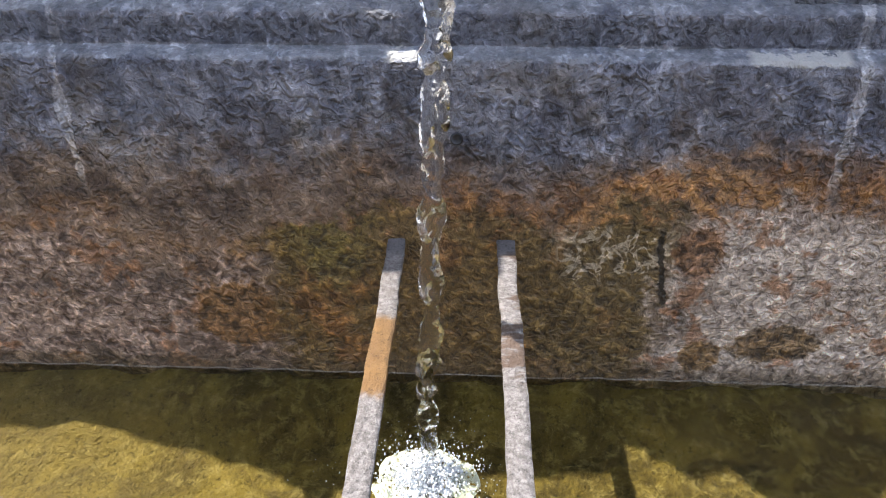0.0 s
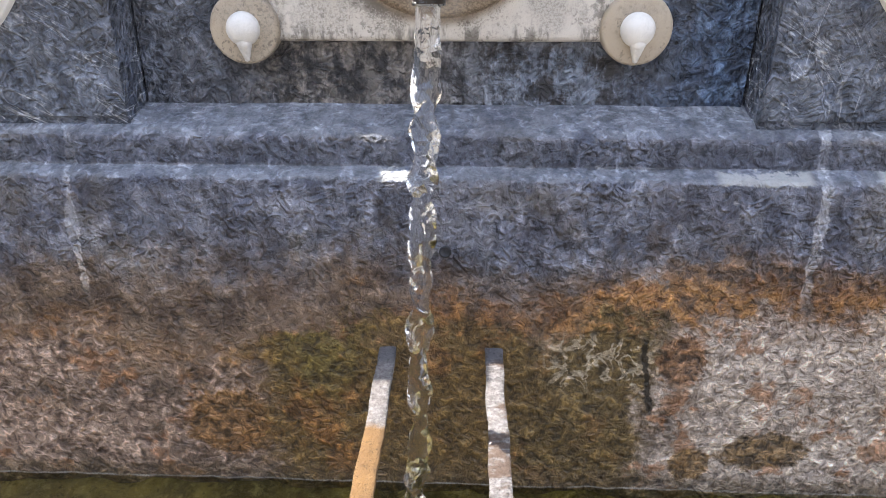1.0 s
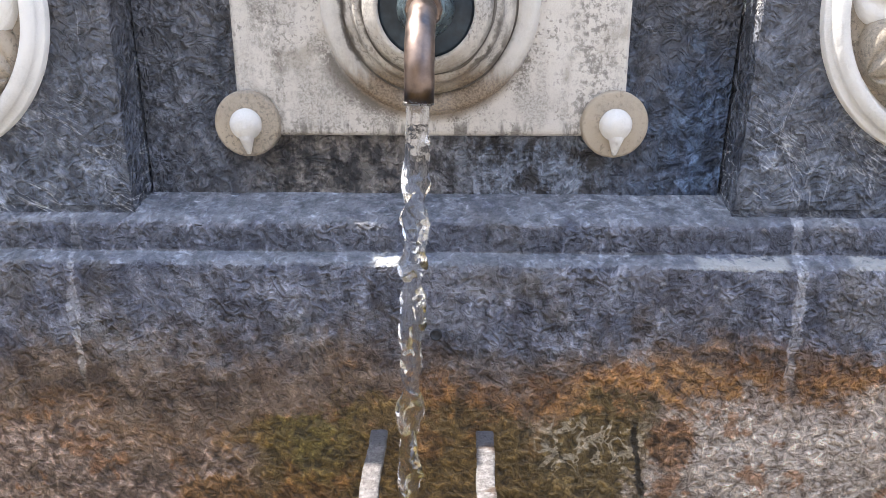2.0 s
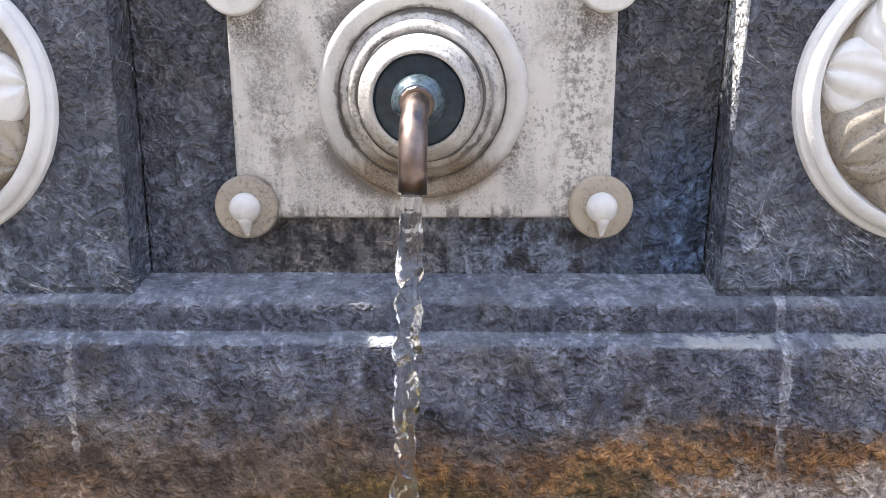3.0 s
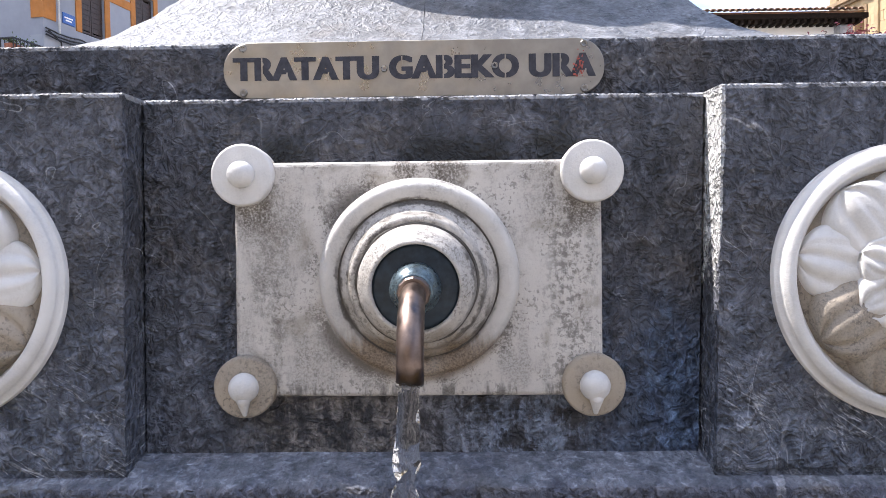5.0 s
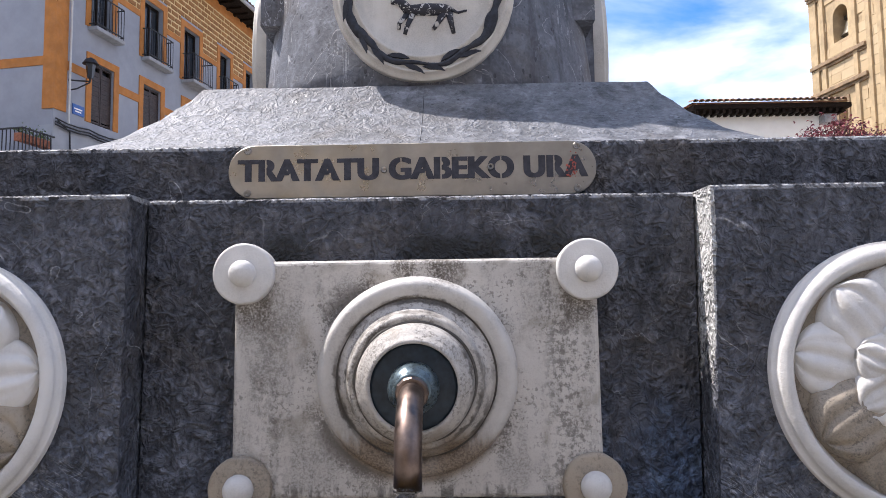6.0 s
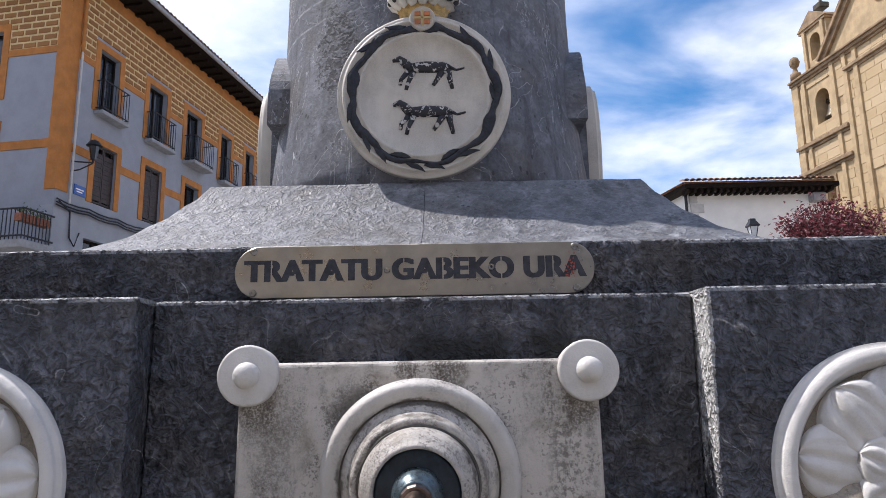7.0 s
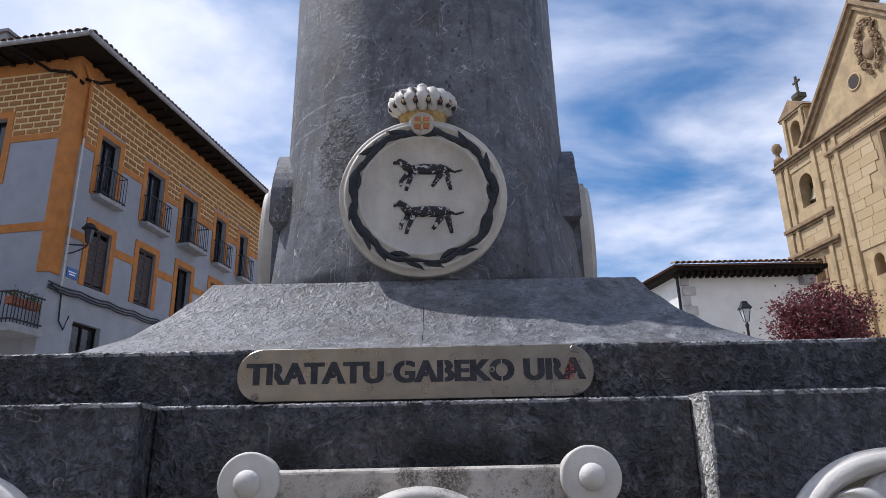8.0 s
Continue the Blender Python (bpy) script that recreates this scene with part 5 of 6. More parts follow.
    for i in range(9):
        a = math.pi * i / 8
        bm = bmesh.new()
        tube(bm, [(-r * math.cos(a), -0.452 - 0.62 * r * math.sin(a), z) for r, z, w in LOBE], [w * (0.95 + 0.28 * math.sin(a)) for r, z, w in LOBE], 10)
        part("crown_lobe", bm, MARBLE_CLEAN, crown, "white crown lobe", True)
        if i < 8:
            a2 = a + math.pi / 16
            x, y = -math.cos(a2), -math.sin(a2)
            bm = bmesh.new()
            sphere(bm, (0.083 * x, -0.452 + 0.056 * y, 2.168), 0.0098, 2, (0.8, 0.5, 1.25))
            jewel = part("crown_jewel", bm, INK, crown, "dark crown jewel", True)
            bm = bmesh.new()
            sphere(bm, (0.0865 * x, -0.452 + 0.0605 * y, 2.166), 0.0055, 1, (0.8, 0.5, 1.2))
            part("jewel_heart", bm, TERRACOTTA if i % 2 else GOLD, jewel, "", True)
    # a black core gives the shade between the lobes by its colour
    bm = bmesh.new()
    sphere(bm, (0, -0.452, 2.178), 0.066, 3, (1.0, 0.55, 0.48))
    part("crown_shade_core", bm, GRIME_AND_SHADE, crown, "black core painted as the shade between the lobes", True)
    bm = bmesh.new()
    sphere(bm, (0, -0.462, 2.222), 0.0165, 2)
    part("crown_knob", bm, MARBLE_CLEAN, crown, "", True)
    bm = bmesh.new()
    mm = pose(-0.001, -0.507, 2.097, 90)
    lathe(bm, [(0.030, -0.012), (0.031, 0.004), (0.028, 0.008), (0.025, 0.005), (0.01, 0.005)], mm, 36)
    badge = part("badge", bm, MARBLE_SHIELD, sh, "small cream badge with an orange cross", True)
    for w, h in ((0.0032, 0.020), (0.020, 0.0032)):
        bm = bmesh.new()
        box(bm, -w, w, -h, h, 0.004, 0.0085, 0.001, mm)
        part("cross_bar", bm, BRICK_JOINT, badge)
    for q in range(4):
        bm = bmesh.new()
        sx, sy = (1 if q % 2 else -1), (1 if q < 2 else -1)
        box(bm, sx * 0.0045, sx * 0.0185, sy * 0.0045, sy * 0.0165, 0.004, 0.0078, 0.001, mm)
        part("field", bm, ORANGE, badge)
    return sh


shield(0, True, "white marble shield with black wreath and small gilded crown")
for rz in (90, 180, 270):
    shield(rz, False, "plain white marble disc on the grey column")

# ---- far things: shared builders ----


def wall_mesh(bm, x0, x1, z0, z1, holes, thick):
    """A wall in the plane y = 0 with its back at y = thick, open where the holes (x0, x1, z0, z1) are."""
    xs = sorted({x0, x1, *[v for h in holes for v in h[:2]]})
    zs = sorted({z0, z1, *[v for h in holes for v in h[2:]]})
    for a, b in zip(xs, xs[1:]):
        for c, d in zip(zs, zs[1:]):
            if not any(h[0] <= (a + b) / 2 <= h[1] and h[2] <= (c + d) / 2 <= h[3] for h in holes):
                box(bm, a, b, 0, thick, c, d)
    bmesh.ops.remove_doubles(bm, verts=bm.verts[:], dist=0.0005)
    return bm


def frame_of(bm, x0, x1, z0, z1, w, y0, y1, bottom=True):
    box(bm, x0 - w, x0, y0, y1, z0 - (w if bottom else 0), z1 + w)
    box(bm, x1, x1 + w, y0, y1, z0 - (w if bottom else 0), z1 + w)
    box(bm, x0, x1, y0, y1, z1, z1 + w)
    if bottom:
        box(bm, x0, x1, y0, y1, z0 - w, z0)


def window_of(house, m, x0, x1, z0, z1, shut, glass=True):
    """A window in a hole of a wall in the plane y = 0 of the pose m."""
    bm = bmesh.new()
    frame_of(bm, x0 + 0.07, x1 - 0.07, z0 + 0.07, z1 - 0.07, 0.07, 0.16, 0.24)
    box(bm, (x0 + x1) / 2 - 0.03, (x0 + x1) / 2 + 0.03, 0.16, 0.24, z0 + 0.07, z1 - 0.07)
    bm.transform(m)
    win = part("window", bm, TIMBER, house)
    bm = bmesh.new()
    box(bm, x0 + 0.06, x1 - 0.06, 0.20, 0.21, z0 + 0.06, z1 - 0.06)
    bm.transform(m)
    part("pane", bm, SHADOW_GLASS, win)
    if shut:
        for a, b in ((x0 + 0.02, (x0 + x1) / 2 - 0.01), ((x0 + x1) / 2 + 0.01, x1 - 0.02)):
            bm = bmesh.new()
            frame_of(bm, a + 0.05, b - 0.05, z0 + 0.10, z1 - 0.08, 0.05, 0.06, 0.10)
            k = int((z1 - z0 - 0.25) / 0.14)
            for i in range(k):
                z = z0 + 0.14 + i * 0.14
                box(bm, a + 0.04, b - 0.04, 0.065, 0.090, z, z + 0.132)
            bm.transform(m)
            part("shutter", bm, SHUTTER, win)


def tile_mesh(length=0.55, r=0.105):
    bm = bmesh.new()
    k = 7
    rows = []
    for y in (0, length):
        rows.append([bm.verts.new((r * math.cos(math.pi * i / k), y, r * 0.75 * math.sin(math.pi * i / k) + y * 0.0)) for i in range(k + 1)])
        rows.append([bm.verts.new((r * 0.82 * math.cos(math.pi * i / k), y, r * 0.75 * 0.80 * math.sin(math.pi * i / k))) for i in range(k + 1)])
    for i in range(k):
        bm.faces.new((rows[0][i], rows[0][i + 1], rows[2][i + 1], rows[2][i]))
        bm.faces.new((rows[1][i], rows[3][i], rows[3][i + 1], rows[1][i + 1]))
        bm.faces.new((rows[0][i], rows[1][i], rows[1][i + 1], rows[0][i + 1]))
    me = bpy.data.meshes.new("tile")
    bmesh.ops.recalc_face_normals(bm, faces=bm.faces[:])
    bm.to_mesh(me)
    bm.free()
    me.materials.append(TILE_MAT)
    return me


TILE_MAT = pieces_mat("clay_tile_piece", (0.10, 0.07, 0.055), (0.30, 0.17, 0.10), 0.9, 4.0)
TILE_DATA = tile_mesh()


def block_mesh(name, x, y, z, mat, bevel):
    bm = bmesh.new()
    box(bm, -x / 2, x / 2, -y / 2, y / 2, -z / 2, z / 2)
    # chamfer the front face only
    for v in bm.verts:
        if v.co.y < 0:
            v.co.x *= 1 - bevel / x
            v.co.z *= 1 - bevel / z
    me = bpy.data.meshes.new(name)
    bm.to_mesh(me)
    bm.free()
    me.materials.append(mat)
    return me


def lay(name, data, parent, m):
    ob = new(name, data)
    ob.parent = parent
    ob.matrix_local = m
    return ob


# ---- town house with painted brick ----
house = thing("town_house", "grey plastered town house with orange trim and brick-patterned top storey", "house", at=(-10.147, 16.028, 0), rz=80)
LA, LB, ZT = 12.4, 9.0, 12.86
UP = [(1.28, 2.16), (3.66, 4.66), (5.88, 6.88), (8.33, 9.14), (10.40, 11.11)]
holes_a = [(a, b, 9.05, 10.97) for a, b in UP] + [(1.36, 2.30, 6.37, 8.12), (3.68, 4.60, 6.40, 8.22), (5.98, 6.87, 6.40, 8.28), (8.3, 9.15, 6.4, 8.28), (10.35, 11.15, 6.4, 8.28), (1.20, 2.38, 3.6, 5.33), (3.7, 4.9, 3.6, 5.33), (6.1, 7.2, 3.6, 5.33)]
holes_b = [(-2.95, -2.06, 9.05, 11.07), (-5.6, -4.7, 9.05, 11.07), (-2.95, -2.06, 6.4, 8.2)]
MA = Matrix.Identity(4)
MB = pose(0, 0, 0, 0, 0, -90)     # the wall that turns the corner: its x runs against the house's y
bm = bmesh.new()
wall_mesh(bm, 0.0, LA, 5.98, ZT, [h for h in holes_a if h[2] > 6], 0.4)
part("street_wall", bm, RENDER_GREY, house, "grey plaster wall")
bm = bmesh.new()
wall_mesh(bm, 0.0, LA, -0.4, 5.98, [h for h in holes_a if h[2] < 6], 0.4)
part("base_wall", bm, BASE_WALL, house, "pale ground floor wall")
bm = bmesh.new()
wall_mesh(bm, -LB, -0.4, -0.4, ZT, holes_b, 0.4)
bm.transform(MB)
part("side_wall", bm, RENDER_GREY, house, "grey plaster wall")
bm = bmesh.new()
box(bm, 0.42, LA, 0.9, LB, -0.4, ZT)
part("interior", bm, TIMBER, house)
for k, h in enumerate(holes_a):
    window_of(house, MA, *h, shut=(6 < h[2] < 9 and k != 7))
for h in holes_b:
    window_of(house, MB, *h, shut=h[2] < 9)
for m, hs in ((MA, holes_a), (MB, holes_b)):
    for h in hs:
        if h[2] < 6:
            continue
        bm = bmesh.new()
        frame_of(bm, *h, 0.21, -0.030, 0.0, False)
        bm.transform(m)
        part("surround", bm, OCHRE, house, "orange painted surround")


def gaps(x0, x1, hs, pad, z):
    """The stretches of x0..x1 that no hole takes at the height z."""
    cut = sorted((h[0] - pad, h[1] + pad) for h in hs if h[2] - 0.05 < z < h[3] + pad)
    out, x = [], x0
    for a, b in cut:
        if a > x:
            out.append((x, a))
        x = max(x, b)
    if x1 > x:
        out.append((x, x1))
    return out


for m, hs, xa, xb in ((MA, holes_a, 0.42, LA - 0.02), (MB, holes_b, -LB, -0.32)):
    for z0, z1 in ((7.56, 7.80), (10.28, 10.47), (12.46, 12.85)):
        for a, b in gaps(xa, xb, hs, 0.21, (z0 + z1) / 2):
            bm = bmesh.new()
            box(bm, a, b, -0.024, 0.0, z0, z1)
            bm.transform(m)
            part("band", bm, OCHRE, house, "orange painted band")
    for z0, z1 in ((10.47, 11.28), (11.28, 12.46)):
        for a, b in gaps(xa, xb, hs, 0.21, (z0 + z1) / 2):
            bm = bmesh.new()
            box(bm, a, b, -0.012, 0.0, z0, z1)
            bm.transform(m)
            part("brick_ground", bm, BRICK_JOINT, house, "pale joints between painted bricks")
for m, x0, x1 in ((MA, -0.03, 0.42), (MB, -0.32, 0.0)):
    bm = bmesh.new()
    box(bm, x0, x1, -0.03, 0.0, 6.40, 12.85)
    bm.transform(m)
    part("corner_pier", bm, OCHRE, house, "orange corner pier")
# eaves: boards, gutter, rafters, tiles
EAVE = 0.85
bm = bmesh.new()
box(bm, -EAVE, LA + 0.3, -EAVE, 0.4, 12.86, 12.94)
box(bm, -EAVE, 0.4, 0.4, LB, 12.86, 12.94)
part("soffit", bm, TIMBER, house, "dark timber eaves")
bm = bmesh.new()
box(bm, -0.02, LA, 0.0, 0.4, 12.86, 12.87)
box(bm, 0.0, 0.4, 0.4, LB, 12.86, 12.87)
part("wall_head", bm, OCHRE, house)
for m, a, b in ((MA, 0.2, LA), (MB, -LB + 0.2, -0.2)):
    k = int((b - a) / 0.55)
    for i in range(k):
        x = a + (b - a) * (i + 0.5) / k
        bm = bmesh.new()
        box(bm, x - 0.06, x + 0.06, -EAVE + 0.20, 0.0, 12.78, 12.86, 0.0)
        bm.transform(m)
        part("rafter_end", bm, TIMBER, house)
bm = bmesh.new()
vs = [bm.verts.new(p) for p in ((-EAVE, -EAVE, 12.96), (LA + 0.3, -EAVE, 12.96), (LA + 0.3, LB, 15.0), (3.8, 3.8, 15.0), (-EAVE, LB, 12.96), (3.8, LB, 15.0))]
bm.faces.new((vs[0], vs[1], vs[2], vs[3])), bm.faces.new((vs[0], vs[3], vs[5], vs[4]))
bmesh.ops.solidify(bm, geom=bm.faces[:], thickness=0.08)
part("roof", bm, TILE, house, "clay tile roof")
for pts, nm in ((((-EAVE - 0.05, -EAVE - 0.05, 12.92), (LA + 0.3, -EAVE - 0.05, 12.92)), "gutter"), (((-EAVE - 0.05, -EAVE - 0.05, 12.92), (-EAVE - 0.05, LB, 12.92)), "gutter"),
                (((0.1, -0.08, 12.6), (0.42, -0.10, 12.2), (0.44, -0.10, 10.45)), "downpipe"), (((0.44, -0.10, 10.45), (0.44, -0.10, 6.1)), "drain_pipe"), (((-EAVE, 1.6, 12.85), (-0.1, 0.9, 12.45), (-0.09, 0.2, 12.3), (0.1, -0.10, 12.0)), "pipe_elbow"), (((1.4, -EAVE, 12.85), (0.75, -0.1, 12.4), (0.2, -0.10, 12.2)), "pipe_elbow")):
    bm = bmesh.new()
    tube(bm, pts, {"gutter": 0.075, "drain_pipe": 0.028}.get(nm, 0.05), 8)
    part(nm, bm, {"gutter": ZINC, "downpipe": OCHRE, "drain_pipe": QUOIN, "pipe_elbow": TIMBER}[nm], house)
for i in range(58):
    lay("roof_tile", TILE_DATA, house, pose(-EAVE + 0.08 + i * 0.23, -EAVE - 0.10, 12.98, 13))
for i in range(22):
    lay("roof_tile", TILE_DATA, house, pose(-EAVE - 0.10, -EAVE + 0.1 + i * 0.23, 12.98, 13, 0, -90))
bm = bmesh.new()
box(bm, 0.6, 1.1, 3.3, 3.8, 13.2, 14.55)
box(bm, 0.52, 1.18, 3.22, 3.88, 14.55, 14.65)
part("chimney", bm, CONCRETE, house)
# balconies with railings
for k, (a, b) in enumerate(UP):
    bm = bmesh.new()
    deep = 0.44 if k == 2 else 0.27
    x0, x1 = a - 0.12, b + 0.22
    box(bm, x0, x1, -deep - 0.04, 0.0, 8.92, 9.04, 0.03)
    balcony = part("balcony", bm, CONCRETE, house, "small concrete balcony")
    bm = bmesh.new()
    for z in (9.12, 9.95):
        tube(bm, [(x0 + 0.04, 0, z), (x0 + 0.04, -deep, z), (x1 - 0.04, -deep, z), (x1 - 0.04, 0, z)], 0.02, 6)
    k = int((x1 - x0) / 0.13)
    for i in range(k + 1):
        x = x0 + 0.04 + (x1 - x0 - 0.08) * i / k
        tube(bm, [(x, -deep, 9.04), (x, -deep, 9.95)], 0.011, 5)
    for y in (-deep * 0.66, -deep * 0.33):
        for x in (x0 + 0.04, x1 - 0.04):
            tube(bm, [(x, y, 9.04), (x, y, 9.95)], 0.011, 5)
    part("railing", bm, RAIL, balcony, "black iron railing")
# corner terrace with flower boxes
bm = bmesh.new()
box(bm, -1.1, 0.0, -0.15, 7.0, 4.64, 4.84, 0.03)
terrace = part("terrace", bm, CONCRETE, house, "concrete terrace slab")
bm = bmesh.new()
for z in (4.94, 5.62):
    tube(bm, [(-0.02, -0.08, z), (-1.04, -0.08, z), (-1.04, 6.9, z)], 0.025, 6)
for i in range(60):
    tube(bm, [(-1.04, -0.08 + i * 0.115, 4.82), (-1.04, -0.08 + i * 0.115, 5.62)], 0.013, 5)
for i in range(8):
    tube(bm, [(-0.14 - i * 0.115, -0.08, 4.82), (-0.14 - i * 0.115, -0.08, 5.62)], 0.013, 5)
part("railing", bm, RAIL, terrace, "iron railing")
rng = random.Random(5)
for k in range(2):
    x0 = -0.56 - 0.52 * k
    bm = bmesh.new()
    box(bm, x0, x0 + 0.46, -0.06, 0.14, 5.30, 5.50, 0.02)
    trough = part("flower_box", bm, TERRACOTTA, terrace, "terracotta flower box")
    bm = bmesh.new()
    for i in range(70):
        c = Vector((x0 + rng.uniform(0, 0.46), 0.04 + rng.gauss(0, 0.06), 5.52 + abs(rng.gauss(0, 0.09))))
        q = Euler((rng.uniform(0, 6), rng.uniform(0, 6), 0)).to_matrix()
        bm.faces.new([bm.verts.new(c + q @ Vector(p)) for p in ((-0.04, 0, 0), (0, 0.02, 0), (0.04, 0, 0), (0, -0.02, 0))])
    tagged(part("flowers", bm, GREEN, trough), kind="stuff")
# wall lantern, street plaque, cable
bm = bmesh.new()
tube(bm, [(0.50, 0, 7.02), (0.60, -0.18, 7.08), (0.80, -0.42, 7.30)], 0.02, 6)
tube(bm, [(0.50, 0, 7.30), (0.80, -0.42, 7.32)], 0.022, 6)
tube(bm, [(0.80, -0.42, 7.32), (0.80, -0.42, 7.42)], 0.03, 6)
arm = part("lantern_arm", bm, RAIL, house, "wrought iron lantern arm")
bm = bmesh.new()
lathe(bm, [(0.07, 7.40), (0.13, 7.78), (0.02, 7.80)], Matrix.Translation((0.80, -0.42, 0)), 6)
part("lantern_glass", bm, SHADOW_GLASS, arm)
bm = bmesh.new()
lathe(bm, [(0.14, 7.78), (0.21, 7.80), (0.12, 7.93), (0.03, 7.98)], Matrix.Translation((0.80, -0.42, 0)), 16)
part("lantern_hood", bm, RAIL, arm, "black lantern hood")
bm = bmesh.new()
box(bm, 0.66, 1.10, -0.03, 0.0, 6.44, 6.72, 0.008)
plaque = part("street_plaque", bm, BLUE, house, "blue enamel street plaque")
for z, w in ((6.60, 0.15), (6.53, 0.11)):
    bm = bmesh.new()
    box(bm, 0.86 - w, 0.86 + w, -0.036, -0.03, z - 0.018, z + 0.018)
    part("writing_bar", bm, WHITE, plaque)
bm = bmesh.new()
for dz in (0.0, 0.09, 0.2):
    tube(bm, [(0.02 + i * LA / 30, -0.06 - 0.02 * dz, 5.98 + dz * 0.8 - 0.06 * math.sin(math.pi * i / 3) ** 2) for i in range(31)], 0.022, 5)
tube(bm, [(0.12, -0.05, 6.1), (0.55, -0.05, 5.9), (0.6, -0.05, 5.2), (0.8, -0.05, 5.0), (0.95, -0.05, 5.4)], 0.022, 5)
part("cable", bm, RAIL, house, "black cables")

# ---- church ----
church = thing("church", "sunlit sandstone church front with belfry and pediment", "church", at=(17.20, 30.55, 0), rz=-82.5)
CH = [(1.32, 2.26, 12.72, 14.30), (1.42, 1.98, 9.05, 10.0), (4.88, 5.43, 8.42, 9.32), (6.68, 8.3, 11.75, 14.0)]
bm = bmesh.new()
wall_mesh(bm, 0.0, 14.0, -0.4, 15.2, CH, 1.0)
part("front_wall", bm, SAND, church)
bm = bmesh.new()
box(bm, 0.0, 14.0, 2.2, 14.0, -0.4, 15.2)
box(bm, 0.0, 0.5, 1.0, 2.2, -0.4, 15.2)
part("nave", bm, SAND, church)


def arch_block(bm, x0, x1, z0, z1, rad, y0, y1, k=10):
    """Fills the corners over a round arch that rises from z0 in the opening x0..x1."""
    cx = (x0 + x1) / 2
    for sgn in (-1, 1):
        pts = [(cx + sgn * rad * math.cos(math.pi / 2 * i / k), z0 + rad * math.sin(math.pi / 2 * i / k)) for i in range(k + 1)] + [(cx + sgn * rad, z1)]
        if z1 > z0 + rad:
            pts.insert(-1, (cx, z1))
        a = [bm.verts.new((x, y0, z)) for x, z in pts]
        b = [bm.verts.new((x, y1, z)) for x, z in pts]
        bm.faces.new(a), bm.faces.new(b[::-1])
        for i in range(len(pts)):
            j = (i + 1) % len(pts)
            bm.faces.new((a[i], b[i], b[j], a[j]))


bm = bmesh.new()
arch_block(bm, 1.32, 2.26, 13.83, 14.31, 0.47, 0.0, 1.0)
part("arch_head", bm, SAND, church)
bm = bmesh.new()
arch_block(bm, 4.88, 5.43, 9.04, 9.33, 0.275, 0.0, 1.0)
part("arch_head", bm, SAND, church)
for a, b in ((-0.12, 0.36), (0.62, 0.85), (2.62, 2.86), (3.42, 3.66), (4.06, 4.30), (9.4, 9.7)):
    bm = bmesh.new()
    box(bm, a, b, -0.13, 0.0, -0.4, 15.2, 0.02)
    part("wall_strip", bm, SAND, church, "slender sandstone strip")
for x1, z0, z1, y in ((3.4, 11.86, 12.04, -0.22), (3.45, 10.56, 10.74, -0.24), (14.0, 14.35, 14.50, -0.20)):
    bm = bmesh.new()
    box(bm, -0.15 if z0 < 14 else 3.5, x1, y, 0.0, z0, z1, 0.03)
    box(bm, -0.12 if z0 < 14 else 3.5, x1, y + 0.1, 0.0, z0 - 0.12, z0, 0.02)
    part("string_course", bm, SAND_DARK, church, "weathered string course")
for z0, z1, y in ((15.02, 15.14, -0.12), (15.14, 15.28, -0.22), (15.28, 15.38, -0.30)):
    bm = bmesh.new()
    box(bm, -0.12, 14.3, y, 1.0, z0, z1, 0.03)
    part("cornice", bm, SAND_DARK, church)
# pediment
AP = (6.85, 19.85)
bm = bmesh.new()
pts = [(2.5, 15.5), (11.2, 15.5), AP]
a, b = [bm.verts.new((x, 0.0, z)) for x, z in pts], [bm.verts.new((x, 0.9, z)) for x, z in pts]
bm.faces.new(a), bm.faces.new(b[::-1])
for i in range(3):
    j = (i + 1) % 3
    bm.faces.new((a[i], b[i], b[j], a[j]))
part("pediment", bm, SAND, church)
for x0, x1 in ((2.15, AP[0]), (11.55, AP[0])):
    d = Vector((AP[0] - x0, 0, AP[1] + 0.2 - 15.5))
    ang = math.degrees(math.atan2(d.z, d.x))
    for off, dep, h in ((-0.2, -0.16, 0.22), (0.02, -0.28, 0.16)):
        bm = bmesh.new()
        sg = 1 if x0 < AP[0] else -1
        box(bm, 0, d.length + 0.15, dep, 0.9, min(sg * off, sg * (off + h)), max(sg * off, sg * (off + h)), 0.02)
        bm.transform(pose(x0, 0, 15.45) @ pose(0, 0, 0, 0, -ang, 0))
        part("raking_cornice", bm, SAND_DARK, church)
bm = bmesh.new()
lathe(bm, [(0.40, -0.05), (0.40, 0.04), (0.32, 0.04), (0.30, -0.02), (0.01, -0.02)], pose(5.95, 0, 16.75, 90), 32)
part("oculus", bm, SAND, church, "round opening", True)
bm = bmesh.new()
lathe(bm, [(0.29, 0.0), (0.29, 0.02), (0.01, 0.02)], pose(5.95, -0.012, 16.75, 90), 32)
part("oculus_dark", bm, SHUTTER, church)
bm = bmesh.new()
rng = random.Random(17)
sphere(bm, (7.15, -0.02, 17.65), 0.42, 2, (1.0, 0.35, 1.3))
for k in range(150):
    t = rng.uniform(-1, 1)
    w = 0.75 * math.sqrt(max(0, 1 - t * t)) + 0.12
    c = Vector((7.15 + rng.choice((-1, 1)) * w * rng.uniform(0.45, 1.0) * 0.72, -0.05, 17.75 + t * 1.2))
    a0, sgn, r = rng.uniform(0, 6.3), rng.choice((-1, 1)), rng.uniform(0.06, 0.16)
    tube(bm, [c + Vector((r * math.cos(a0 + sgn * q * 0.9) * (1 - 0.15 * q), -0.03 * q, r * math.sin(a0 + sgn * q * 0.9) * (1 - 0.15 * q))) for q in range(5)], [0.02, 0.045, 0.05, 0.04, 0.02], 5)
